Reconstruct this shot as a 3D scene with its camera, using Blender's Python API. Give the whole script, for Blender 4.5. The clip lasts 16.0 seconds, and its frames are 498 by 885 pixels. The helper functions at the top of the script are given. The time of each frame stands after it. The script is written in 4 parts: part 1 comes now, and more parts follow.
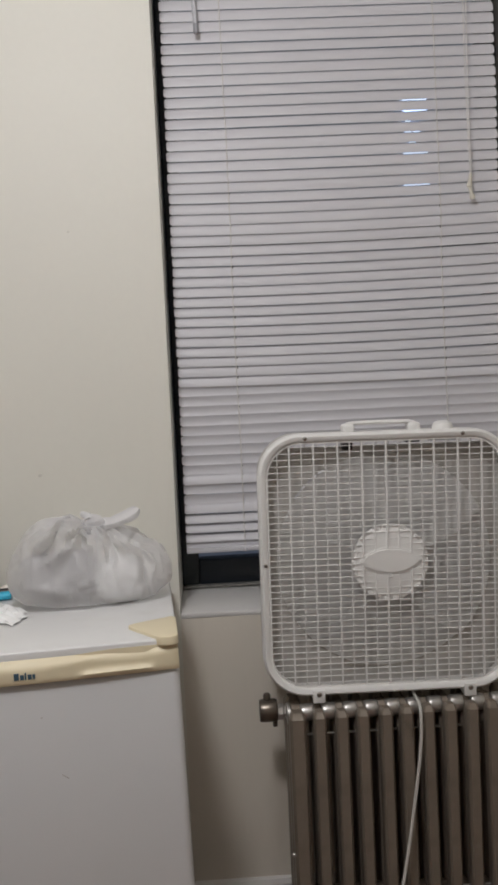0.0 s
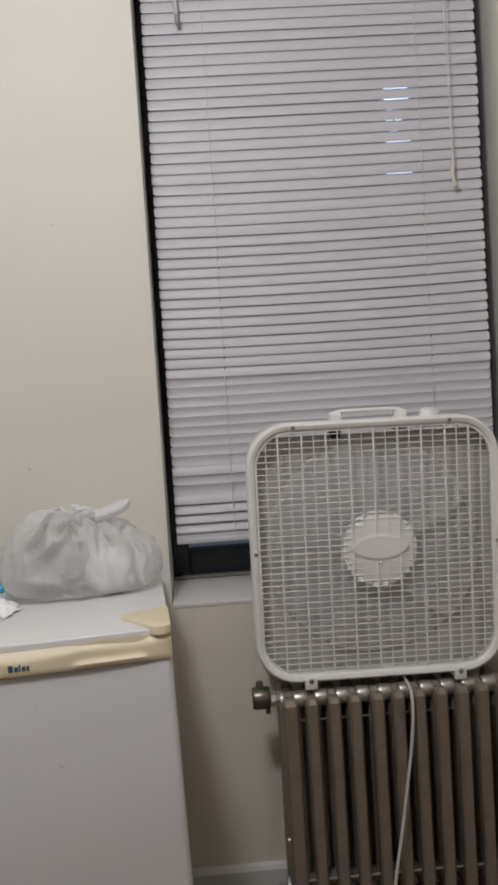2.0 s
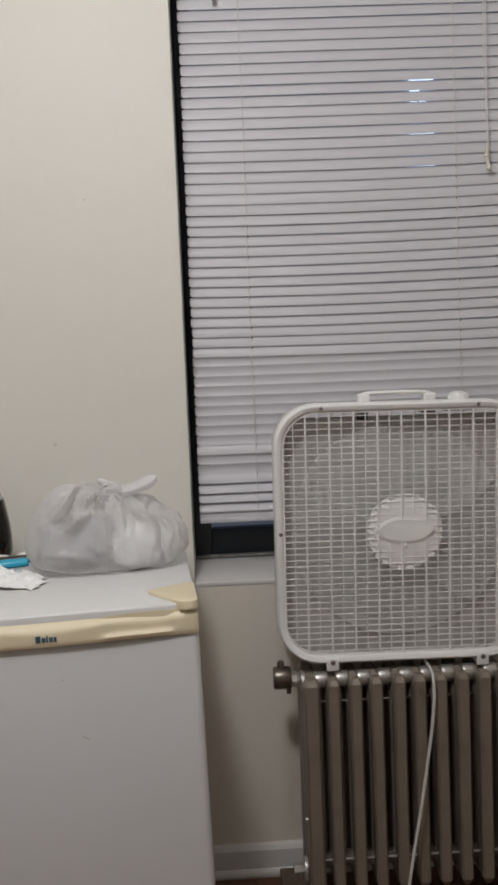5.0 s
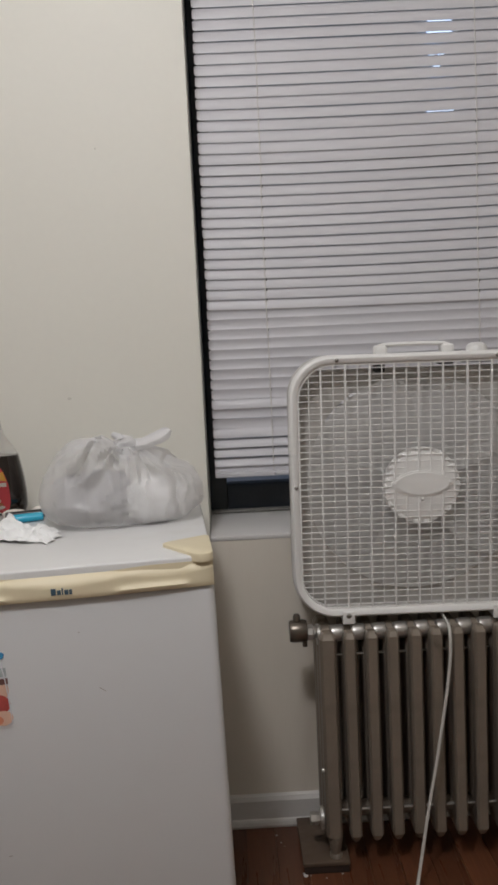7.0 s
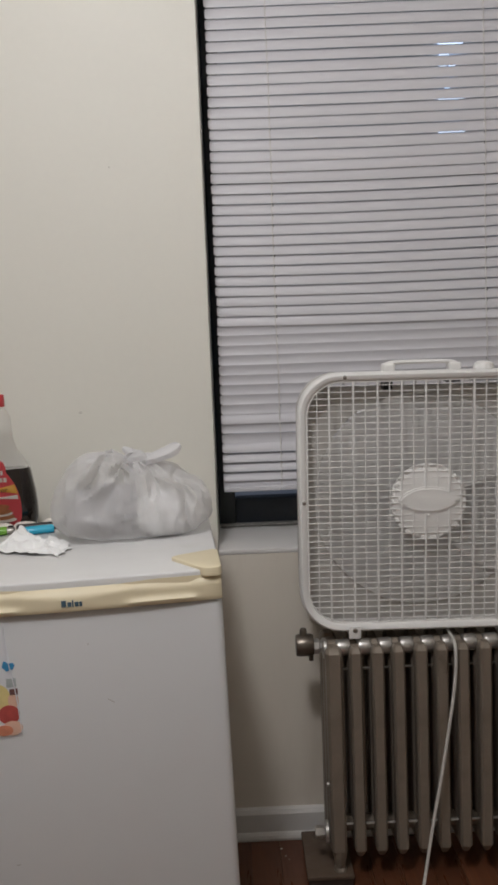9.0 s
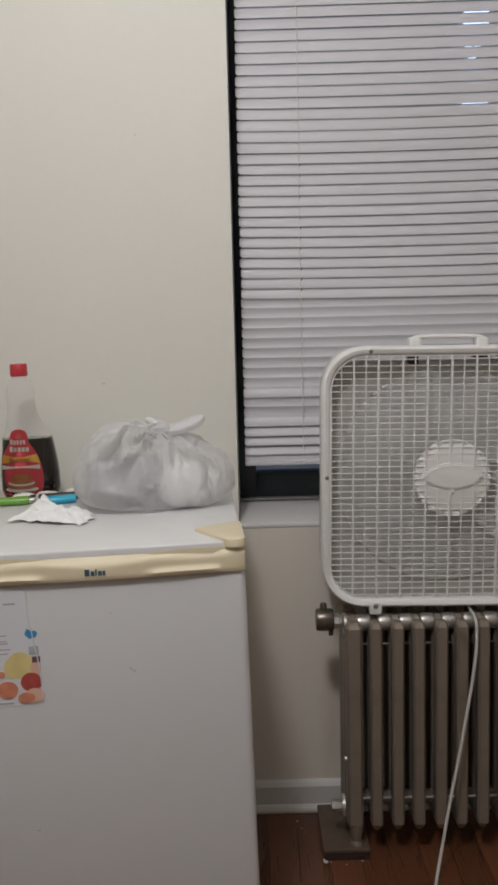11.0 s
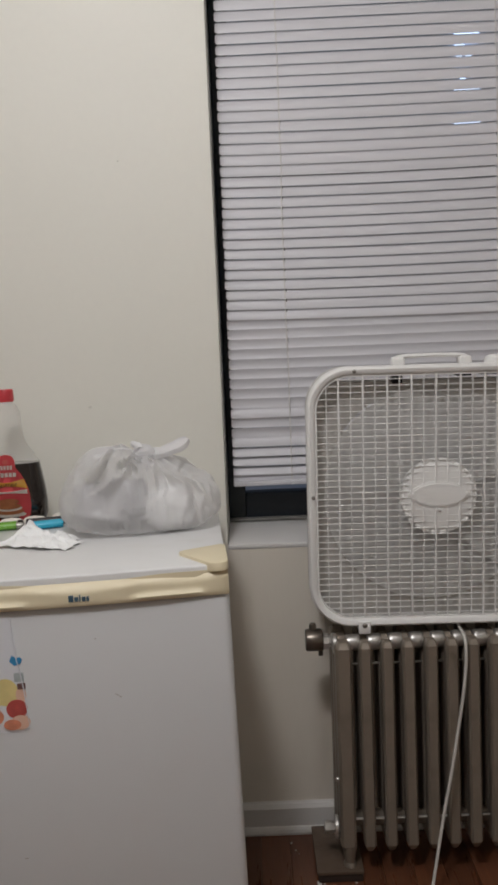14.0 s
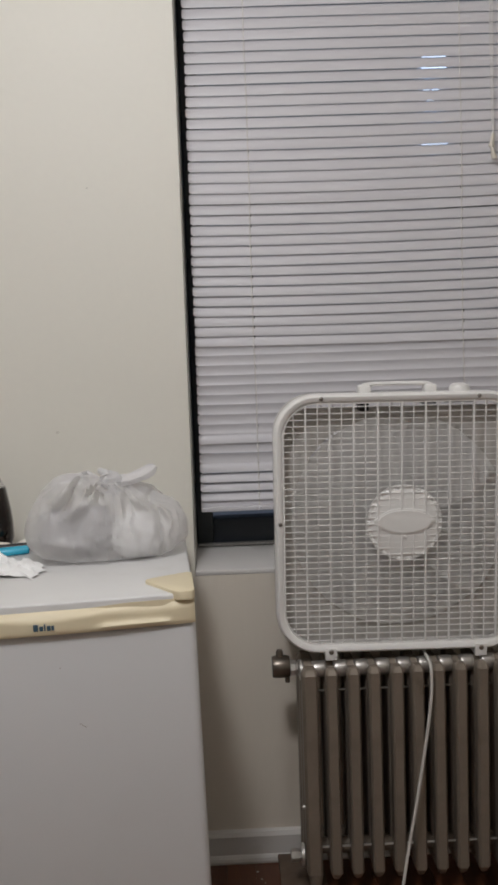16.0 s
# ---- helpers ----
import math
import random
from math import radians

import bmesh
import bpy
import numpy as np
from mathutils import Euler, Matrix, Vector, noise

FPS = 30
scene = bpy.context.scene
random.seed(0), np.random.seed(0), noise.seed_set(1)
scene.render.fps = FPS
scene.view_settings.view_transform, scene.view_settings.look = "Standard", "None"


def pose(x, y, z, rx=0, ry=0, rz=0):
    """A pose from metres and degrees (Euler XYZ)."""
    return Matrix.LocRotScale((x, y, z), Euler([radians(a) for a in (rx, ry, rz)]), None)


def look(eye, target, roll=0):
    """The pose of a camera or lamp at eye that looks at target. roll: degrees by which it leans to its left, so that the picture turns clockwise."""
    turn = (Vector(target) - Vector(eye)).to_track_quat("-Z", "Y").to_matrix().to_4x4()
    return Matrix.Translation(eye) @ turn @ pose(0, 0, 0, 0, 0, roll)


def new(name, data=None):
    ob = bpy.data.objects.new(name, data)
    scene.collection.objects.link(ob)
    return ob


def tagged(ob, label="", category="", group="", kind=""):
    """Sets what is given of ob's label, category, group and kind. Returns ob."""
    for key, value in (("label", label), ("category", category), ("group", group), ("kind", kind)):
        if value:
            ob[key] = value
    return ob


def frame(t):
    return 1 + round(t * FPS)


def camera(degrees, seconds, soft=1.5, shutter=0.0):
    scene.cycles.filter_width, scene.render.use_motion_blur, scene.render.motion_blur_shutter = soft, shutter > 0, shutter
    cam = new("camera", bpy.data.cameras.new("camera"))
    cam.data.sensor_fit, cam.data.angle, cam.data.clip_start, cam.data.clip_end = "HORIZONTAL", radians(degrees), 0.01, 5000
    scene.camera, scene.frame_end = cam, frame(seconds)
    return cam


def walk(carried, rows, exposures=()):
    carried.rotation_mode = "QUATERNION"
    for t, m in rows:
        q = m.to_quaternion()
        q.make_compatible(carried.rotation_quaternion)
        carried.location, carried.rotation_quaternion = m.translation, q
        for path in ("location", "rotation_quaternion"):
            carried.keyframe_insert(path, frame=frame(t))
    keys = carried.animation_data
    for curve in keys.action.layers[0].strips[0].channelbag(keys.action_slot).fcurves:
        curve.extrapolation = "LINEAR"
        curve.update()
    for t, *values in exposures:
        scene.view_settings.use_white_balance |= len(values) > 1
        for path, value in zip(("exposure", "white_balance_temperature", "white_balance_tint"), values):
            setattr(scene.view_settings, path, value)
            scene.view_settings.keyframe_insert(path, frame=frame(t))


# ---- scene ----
cam = camera(30.9, 16.0, soft=3.0, shutter=0.5)
PATH = [
    (0, (0.0769, -1.9697, 1.1485), (0.1673, 0.0253, 1.0467), -2.73),
    (0.5, (0.0759, -1.9639, 1.152), (0.1683, 0.0312, 1.0443), -2.87),
    (1, (0.0765, -1.9665, 1.157), (0.1613, 0.0291, 1.0563), -2.97),
    (1.5, (0.0827, -1.9767, 1.1502), (0.173, 0.0193, 1.0507), -2.97),
    (2, (0.0732, -1.9783, 1.1452), (0.1913, 0.0141, 1.0236), -3.67),
    (2.5, (0.059, -1.974, 1.1472), (0.163, 0.0191, 1.0147), -3.54),
    (3, (0.0624, -1.9793, 1.1438), (0.146, 0.0147, 1.0096), -3.04),
    (3.5, (0.051, -1.98, 1.1438), (0.134, 0.0137, 1.005), -2.70),
    (5.8, (0.0448, -1.9624, 1.1252), (0.124, 0.0296, 0.9582), -2.14),
    (6, (0.0508, -1.9586, 1.1252), (0.114, 0.0304, 0.931), -2.24),
    (6.5, (0.0534, -1.9542, 1.1188), (0.099, 0.0314, 0.885), -2.60),
    (7, (0.047, -1.957, 1.1168), (0.094, 0.0286, 0.88), -2.74),
    (7.5, (0.0502, -1.9658, 1.1186), (0.09, 0.0218, 0.8946), -2.74),
    (8, (0.0476, -1.9752, 1.125), (0.081, 0.0128, 0.911), -2.44),
    (8.5, (0.048, -1.9798, 1.1258), (0.081, 0.0098, 0.9226), -2.34),
    (11, (0.0282, -1.9678, 1.1146), (0.024, 0.0158, 0.8578), -1.44),
    (11.5, (0.0294, -1.9758, 1.1106), (0.017, 0.008, 0.8572), -1.38),
    (12, (0.0306, -1.9818, 1.1044), (0.0174, 0.003, 0.8556), -1.38),
    (12.5, (0.0234, -1.9778, 1.1218), (-0.008, 0.0068, 0.8764), -1.68),
    (13, (0.0252, -1.9866, 1.1172), (-0.0156, -0.0004, 0.8886), -1.58),
    (13.5, (0.0406, -1.9764, 1.128), (0.0114, 0.0102, 0.9006), -1.74),
    (14, (0.0598, -1.9726, 1.126), (0.054, 0.0154, 0.904), -2.40),
    (14.5, (0.055, -1.9634, 1.1268), (0.081, 0.0246, 0.911), -2.50),
    (15, (0.0648, -1.974, 1.1288), (0.105, 0.0156, 0.93), -2.20),
    (15.5, (0.0608, -1.9744, 1.1352), (0.12, 0.0156, 0.942), -2.00),
    (16, (0.0646, -1.9776, 1.1408), (0.128, 0.0134, 0.9596), -2.00),
]
walk(cam, [(t, look(eye, target, roll)) for t, eye, target, roll in PATH])

# ---- light ----
world = bpy.data.worlds.new("dusk")
scene.world = world
world.use_nodes = True
world.node_tree.nodes["Background"].inputs[0].default_value = (0.10, 0.16, 0.30, 1)
world.node_tree.nodes["Background"].inputs[1].default_value = 0.25

ceiling_bulb = bpy.data.lights.new("ceiling_light", "POINT")
ceiling_bulb.shadow_soft_size = 0.11
ceiling_bulb.energy, ceiling_bulb.color = 44.0, (0.984, 0.983, 1.018)
new("ceiling_light", ceiling_bulb).matrix_world = pose(-0.22, -1.56, 2.24)
scene.view_settings.exposure = 0.0


# ---- materials ----
def mat(name, color, rough=0.5, metal=0.0, vary=0.06, scale=6.0, fine=0.0, fine_scale=120.0, bump=0.0, bump_scale=40.0,
        stain=None, stain_amount=0.0, stain_scale=3.0, vary_pieces=0.0, stretch=(1, 1, 1), rough_vary=0.1, coat=0.0):
    m = bpy.data.materials.new(name)
    m.use_nodes = True
    nt = m.node_tree
    b = nt.nodes["Principled BSDF"]
    b.inputs["Metallic"].default_value = metal
    b.inputs["Coat Weight"].default_value = coat
    co = nt.nodes.new("ShaderNodeTexCoord")
    mp = nt.nodes.new("ShaderNodeMapping")
    mp.inputs["Scale"].default_value = stretch
    nt.links.new(co.outputs["Object"], mp.inputs[0])

    def noise_tex(s, detail=4):
        n = nt.nodes.new("ShaderNodeTexNoise")
        n.inputs["Scale"].default_value, n.inputs["Detail"].default_value = s, detail
        nt.links.new(mp.outputs[0], n.inputs["Vector"])
        return n.outputs["Fac"]

    def mathn(op, a, bb):
        n = nt.nodes.new("ShaderNodeMath")
        n.operation = op
        for i, v in enumerate((a, bb)):
            if hasattr(v, "is_linked"):
                nt.links.new(v, n.inputs[i])
            else:
                n.inputs[i].default_value = v
        return n.outputs[0]

    # a factor round 1 that darkens and lightens the base colour
    f = mathn("ADD", mathn("MULTIPLY", mathn("SUBTRACT", noise_tex(scale), 0.5), vary * 2.5), 1.0)
    if fine:
        f = mathn("ADD", f, mathn("MULTIPLY", mathn("SUBTRACT", noise_tex(fine_scale, 2), 0.5), fine * 2.5))
    if vary_pieces:
        inf = nt.nodes.new("ShaderNodeObjectInfo")
        f = mathn("ADD", f, mathn("MULTIPLY", mathn("SUBTRACT", inf.outputs["Random"], 0.5), vary_pieces * 2))
    mixc = nt.nodes.new("ShaderNodeMix")
    mixc.data_type, mixc.blend_type = "RGBA", "MULTIPLY"
    mixc.inputs[0].default_value = 1.0
    mixc.inputs[6].default_value = (*color, 1)
    nt.links.new(f, mixc.inputs[7])
    out = mixc.outputs[2]
    if stain:
        ramp = nt.nodes.new("ShaderNodeMapRange")
        ramp.inputs[1].default_value, ramp.inputs[2].default_value = 0.55, 0.75
        ramp.inputs[4].default_value = stain_amount
        nt.links.new(noise_tex(stain_scale, 6), ramp.inputs[0])
        mx = nt.nodes.new("ShaderNodeMix")
        mx.data_type = "RGBA"
        nt.links.new(ramp.outputs[0], mx.inputs[0])
        nt.links.new(out, mx.inputs[6])
        mx.inputs[7].default_value = (*stain, 1)
        out = mx.outputs[2]
    nt.links.new(out, b.inputs["Base Color"])
    r = mathn("ADD", mathn("MULTIPLY", mathn("SUBTRACT", noise_tex(scale * 3), 0.5), rough_vary * 2), rough)
    nt.links.new(r, b.inputs["Roughness"])
    if bump:
        bn = nt.nodes.new("ShaderNodeBump")
        bn.inputs["Strength"].default_value, bn.inputs["Distance"].default_value = bump, 0.002
        nt.links.new(noise_tex(bump_scale, 5), bn.inputs["Height"])
        nt.links.new(bn.outputs[0], b.inputs["Normal"])
    return m


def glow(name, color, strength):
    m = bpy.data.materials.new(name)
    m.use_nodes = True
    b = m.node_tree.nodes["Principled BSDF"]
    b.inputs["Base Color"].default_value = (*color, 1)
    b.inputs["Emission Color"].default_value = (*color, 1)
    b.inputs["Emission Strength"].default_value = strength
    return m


def glass_mat(name, color, rough=0.02, ior=1.45, clear=0.0):
    m = bpy.data.materials.new(name)
    m.use_nodes = True
    nt = m.node_tree
    b = nt.nodes["Principled BSDF"]
    b.inputs["Base Color"].default_value = (*color, 1)
    b.inputs["Roughness"].default_value, b.inputs["IOR"].default_value = rough, ior
    b.inputs["Transmission Weight"].default_value = 1.0
    if clear:
        t = nt.nodes.new("ShaderNodeBsdfTransparent")
        mx = nt.nodes.new("ShaderNodeMixShader")
        mx.inputs[0].default_value = clear
        nt.links.new(b.outputs[0], mx.inputs[1])
        nt.links.new(t.outputs[0], mx.inputs[2])
        nt.links.new(mx.outputs[0], nt.nodes["Material Output"].inputs[0])
    return m


def film_mat(name, color, through_amount, rough):
    """Thin cloudy plastic film: part see-through, part translucent, with a soft gloss."""
    m = mat(name, color, rough=rough, vary=0.05, scale=14, bump=0.18, bump_scale=55)
    nt = m.node_tree
    b = nt.nodes["Principled BSDF"]
    tl = nt.nodes.new("ShaderNodeBsdfTranslucent")
    tl.inputs[0].default_value = (*color, 1)
    tr = nt.nodes.new("ShaderNodeBsdfTransparent")
    m1, m2 = nt.nodes.new("ShaderNodeMixShader"), nt.nodes.new("ShaderNodeMixShader")
    m1.inputs[0].default_value, m2.inputs[0].default_value = 0.3, through_amount
    nt.links.new(b.outputs[0], m1.inputs[1])
    nt.links.new(tl.outputs[0], m1.inputs[2])
    nt.links.new(m1.outputs[0], m2.inputs[1])
    nt.links.new(tr.outputs[0], m2.inputs[2])
    nt.links.new(m2.outputs[0], nt.nodes["Material Output"].inputs[0])
    return m


def let_through(m, color, amount):
    """Makes a thin material pass on a share of the light that falls on its back."""
    nt = m.node_tree
    tl, mx = nt.nodes.new("ShaderNodeBsdfTranslucent"), nt.nodes.new("ShaderNodeMixShader")
    tl.inputs[0].default_value = (*color, 1)
    mx.inputs[0].default_value = amount
    nt.links.new(nt.nodes["Principled BSDF"].outputs[0], mx.inputs[1])
    nt.links.new(tl.outputs[0], mx.inputs[2])
    nt.links.new(mx.outputs[0], nt.nodes["Material Output"].inputs[0])


WALL = mat("wall_paint", (0.785, 0.764, 0.685), rough=0.55, vary=0.02, scale=2.5, fine=0.012, fine_scale=60, bump=0.25, bump_scale=18,
           stain=(0.62, 0.58, 0.49), stain_amount=0.12, stain_scale=2.2)
SILL = mat("sill_paint", (0.74, 0.72, 0.695), rough=0.36, vary=0.04, scale=8, bump=0.35, bump_scale=22, stain=(0.48, 0.45, 0.40), stain_amount=0.35, stain_scale=9)
# streaked apron paint; its warmer, darker base paints in floor bounce and dimmer light
APRONTONE = mat("warm_dimmed_wall_paint", (0.735, 0.680, 0.590), rough=0.55, vary=0.05, scale=5, fine=0.012, fine_scale=60, stretch=(2.0, 1.0, 0.35), bump=0.3, bump_scale=18,
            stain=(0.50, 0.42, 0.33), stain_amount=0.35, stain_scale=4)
CEIL = mat("ceiling_paint", (0.80, 0.78, 0.74), rough=0.7, vary=0.03)
TRIM = mat("trim_paint", (0.64, 0.62, 0.59), rough=0.4, vary=0.05, scale=10, bump=0.3, bump_scale=30, stain=(0.42, 0.38, 0.32), stain_amount=0.3, stain_scale=14)
BOARD = mat("floor_wood", (0.142, 0.053, 0.026), rough=0.30, vary=0.36, scale=5, fine=0.16, fine_scale=40, stretch=(3.0, 0.25, 1), bump=0.25, bump_scale=60,
            vary_pieces=0.28, stain=(0.045, 0.018, 0.011), stain_amount=0.6, stain_scale=5)
GAPDARK = mat("floor_gap", (0.045, 0.020, 0.012), rough=0.8)
FRAME = mat("dark_frame_paint", (0.026, 0.034, 0.045), rough=0.42, vary=0.25, scale=12, bump=0.3, bump_scale=40, stain=(0.10, 0.10, 0.09), stain_amount=0.3, stain_scale=25)
JAMBP = mat("jamb_paint", (0.034, 0.040, 0.041), rough=0.55, vary=0.2, scale=14, bump=0.4, bump_scale=30, stain=(0.10, 0.10, 0.09), stain_amount=0.3, stain_scale=12)
DUST = mat("dusty_ledge", (0.22, 0.21, 0.19), rough=0.9, vary=0.35, scale=45, bump=0.8, bump_scale=120)
SLAT = mat("blind_vinyl", (0.765, 0.750, 0.778), rough=0.42, vary=0.02, scale=7, vary_pieces=0.025, bump=0.1, bump_scale=14)
let_through(SLAT, (0.70, 0.71, 0.75), 0.12)
CORDM = mat("blind_cord", (0.74, 0.72, 0.70), rough=0.8, vary=0.1, scale=200)
IVORY = mat("ivory_plastic", (0.74, 0.70, 0.60), rough=0.4)
FRIDGE = mat("fridge_enamel", (0.685, 0.688, 0.69), rough=0.33, vary=0.02, scale=3, fine=0.01, fine_scale=300, bump=0.08, bump_scale=260,
             stain=(0.6, 0.58, 0.55), stain_amount=0.15, stain_scale=5)
FRTOP = mat("fridge_top_laminate", (0.73, 0.725, 0.715), rough=0.40, vary=0.03, scale=6, rough_vary=0.06, bump=0.12, bump_scale=9, stain=(0.63, 0.61, 0.58), stain_amount=0.35, stain_scale=14)
BEIGE = mat("yellowed_plastic", (0.77, 0.675, 0.47), rough=0.48, vary=0.05, scale=6, stain=(0.66, 0.55, 0.36), stain_amount=0.25, stain_scale=8)
SEAL = mat("door_seal", (0.45, 0.43, 0.40), rough=0.7)
BLACK = mat("black_plastic", (0.015, 0.015, 0.016), rough=0.4)
INK = mat("blue_grey_ink", (0.05, 0.10, 0.14), rough=0.5)
GREYINK = mat("grey_ink", (0.42, 0.42, 0.44), rough=0.6)
DARKINK = mat("dark_ink", (0.10, 0.10, 0.11), rough=0.6)
FANW = mat("fan_white_plastic", (0.87, 0.86, 0.835), rough=0.34, vary=0.03, scale=6, stain=(0.62, 0.59, 0.52), stain_amount=0.2, stain_scale=9)
FANG = mat("fan_grille_plastic", (0.86, 0.85, 0.825), rough=0.42, vary=0.05, scale=20)
FANB = film_mat("fan_blade_plastic", (0.96, 0.95, 0.93), 0.10, 0.5)
FANS = mat("fan_housing_steel", (0.64, 0.615, 0.58), rough=0.5, vary=0.08, stain=(0.48, 0.45, 0.41), stain_amount=0.4, stain_scale=9)
STEEL = mat("dull_steel", (0.45, 0.43, 0.40), rough=0.35, metal=1.0, vary=0.2, scale=30)
RAD = mat("bronze_radiator_paint", (0.244, 0.202, 0.160), rough=0.45, metal=0.2, vary=0.12, scale=9, fine=0.05, fine_scale=90, bump=0.3, bump_scale=70,
          stain=(0.10, 0.075, 0.055), stain_amount=0.35, stain_scale=10)
HUB = mat("worn_aluminium_paint", (0.60, 0.58, 0.55), rough=0.34, metal=0.8, vary=0.2, scale=40, stain=(0.22, 0.18, 0.14), stain_amount=0.75, stain_scale=60)
BRASS = mat("tarnished_brass", (0.175, 0.15, 0.125), rough=0.32, metal=0.85, vary=0.2, scale=40)
BLOCKSHADE = mat("shaded_block_wood", (0.035, 0.020, 0.014), rough=0.8, vary=0.3, scale=30, bump=0.6, bump_scale=80)
BLOCK = mat("painted_block", (0.108, 0.073, 0.050), rough=0.6, vary=0.25, scale=20, bump=0.5, bump_scale=60, stain=(0.22, 0.18, 0.15), stain_amount=0.2, stain_scale=28)
CABLE = mat("white_cable", (0.62, 0.60, 0.56), rough=0.45, vary=0.05)
BAG = film_mat("cloudy_bag_film", (0.85, 0.84, 0.84), 0.45, 0.31)
TIED = film_mat("gathered_bag_film", (0.88, 0.87, 0.87), 0.16, 0.32)
PAPERW = mat("white_paper_box", (0.92, 0.92, 0.91), rough=0.7, vary=0.02)
TISSUE = mat("tissue_paper", (0.90, 0.90, 0.89), rough=0.9, vary=0.01, scale=30)
RED = mat("red_plastic", (0.54, 0.045, 0.055), rough=0.38, vary=0.04)
LABELRED = mat("red_label", (0.70, 0.085, 0.095), rough=0.4, vary=0.06, scale=30)
LABELYEL = mat("yellow_label", (0.82, 0.46, 0.07), rough=0.4)
LABELCREAM = mat("cream_print", (0.78, 0.73, 0.66), rough=0.45)
PANCAKE = mat("pancake_print", (0.46, 0.17, 0.07), rough=0.45, vary=0.3, scale=90)
SYRUP = mat("dark_syrup", (0.012, 0.007, 0.005), rough=0.12, vary=0.1, coat=0.5)
CLEAR = film_mat("clear_bottle", (0.86, 0.85, 0.81), 0.74, 0.12)
PANE = glass_mat("window_glass", (0.95, 0.975, 1.0), 0.0, 1.45)
BLUE = mat("blue_lighter_plastic", (0.03, 0.42, 0.62), rough=0.25)
GREEN = mat("green_lighter_plastic", (0.17, 0.40, 0.05), rough=0.25)
YELLOWP = mat("yellow_print", (0.74, 0.62, 0.27), rough=0.5, vary=0.16, scale=40)
ORANGEP = mat("orange_print", (0.66, 0.25, 0.15), rough=0.5, vary=0.3, scale=60)
REDP = mat("red_print", (0.46, 0.08, 0.07), rough=0.5, vary=0.35, scale=60)
PEACHP = mat("peach_print", (0.76, 0.50, 0.38), rough=0.5, vary=0.1, scale=40)
BLUEP = mat("blue_print", (0.05, 0.28, 0.52), rough=0.5, vary=0.2, scale=60)
STICKER = mat("glossy_sticker", (0.74, 0.75, 0.78), rough=0.3, vary=0.02)
SCUFF = mat("scuff_mark", (0.48, 0.45, 0.43), rough=0.7)
# glow added to the backdrop outside, which is no lamp
NIGHTGLOW = glow("night_gap_glow", (0.36, 0.39, 0.44), 0.105)
LIT = glow("lit_window_glow", (0.55, 0.72, 1.0), 2.7)


# ---- mesh helpers ----
def link(name, bm, material, parent=None, label="", smooth=True, m=None):
    me = bpy.data.meshes.new(name)
    bmesh.ops.recalc_face_normals(bm, faces=bm.faces)
    for f in bm.faces:
        f.smooth = smooth
    bm.to_mesh(me)
    bm.free()
    if smooth:
        me.set_sharp_from_angle(angle=radians(38))
    me.materials.append(material)
    ob = new(name, me)
    if parent:
        ob.parent = parent
    if m is not None:
        ob.matrix_basis = m
    if label:
        ob["label"] = label
    return ob


def part(name, bm, material, parent, label="", smooth=True, m=None):
    return link(name, bm, material, parent, label, smooth, m)


def share(name, mesh, parent, m, label=""):
    ob = new(name, mesh)
    ob.parent = parent
    ob.matrix_basis = m
    if label:
        ob["label"] = label
    return ob


def thing(name, m, label, category, group=""):
    base = new(name)
    base.empty_display_size = 0.05
    base.matrix_basis = m
    return tagged(base, label, category, group)


def add_box(bm, x0, x1, y0, y1, z0, z1, bevel=0.0, seg=2):
    r = bmesh.ops.create_cube(bm, size=1)
    for v in r["verts"]:
        v.co = Vector((x0 + (v.co.x + 0.5) * (x1 - x0), y0 + (v.co.y + 0.5) * (y1 - y0), z0 + (v.co.z + 0.5) * (z1 - z0)))
    if bevel:
        edges = list({e for v in r["verts"] for e in v.link_edges})
        bmesh.ops.bevel(bm, geom=edges, offset=bevel, segments=seg, profile=0.5, affect="EDGES")
    return bm


def box(x0, x1, y0, y1, z0, z1, bevel=0.0, seg=2):
    return add_box(bmesh.new(), x0, x1, y0, y1, z0, z1, bevel, seg)


def lathe(profile, n=32, sx=1.0, sy=1.0, bm=None, axis="Z", at=(0, 0, 0)):
    """Turns (radius, height) pairs into a closed round body."""
    bm = bm or bmesh.new()
    rings = []
    for r, h in profile:
        ring = []
        for i in range(n):
            a = 2 * math.pi * i / n
            p = (r * sx * math.cos(a), r * sy * math.sin(a), h)
            if axis == "Y":
                p = (p[0], p[2], p[1])
            elif axis == "X":
                p = (p[2], p[0], p[1])
            ring.append(bm.verts.new(Vector(p) + Vector(at)))
        rings.append(ring)
    for a, b in zip(rings, rings[1:]):
        for i in range(n):
            bm.faces.new((a[i], a[(i + 1) % n], b[(i + 1) % n], b[i]))
    bm.faces.new(rings[0])
    bm.faces.new(rings[-1])
    return bm


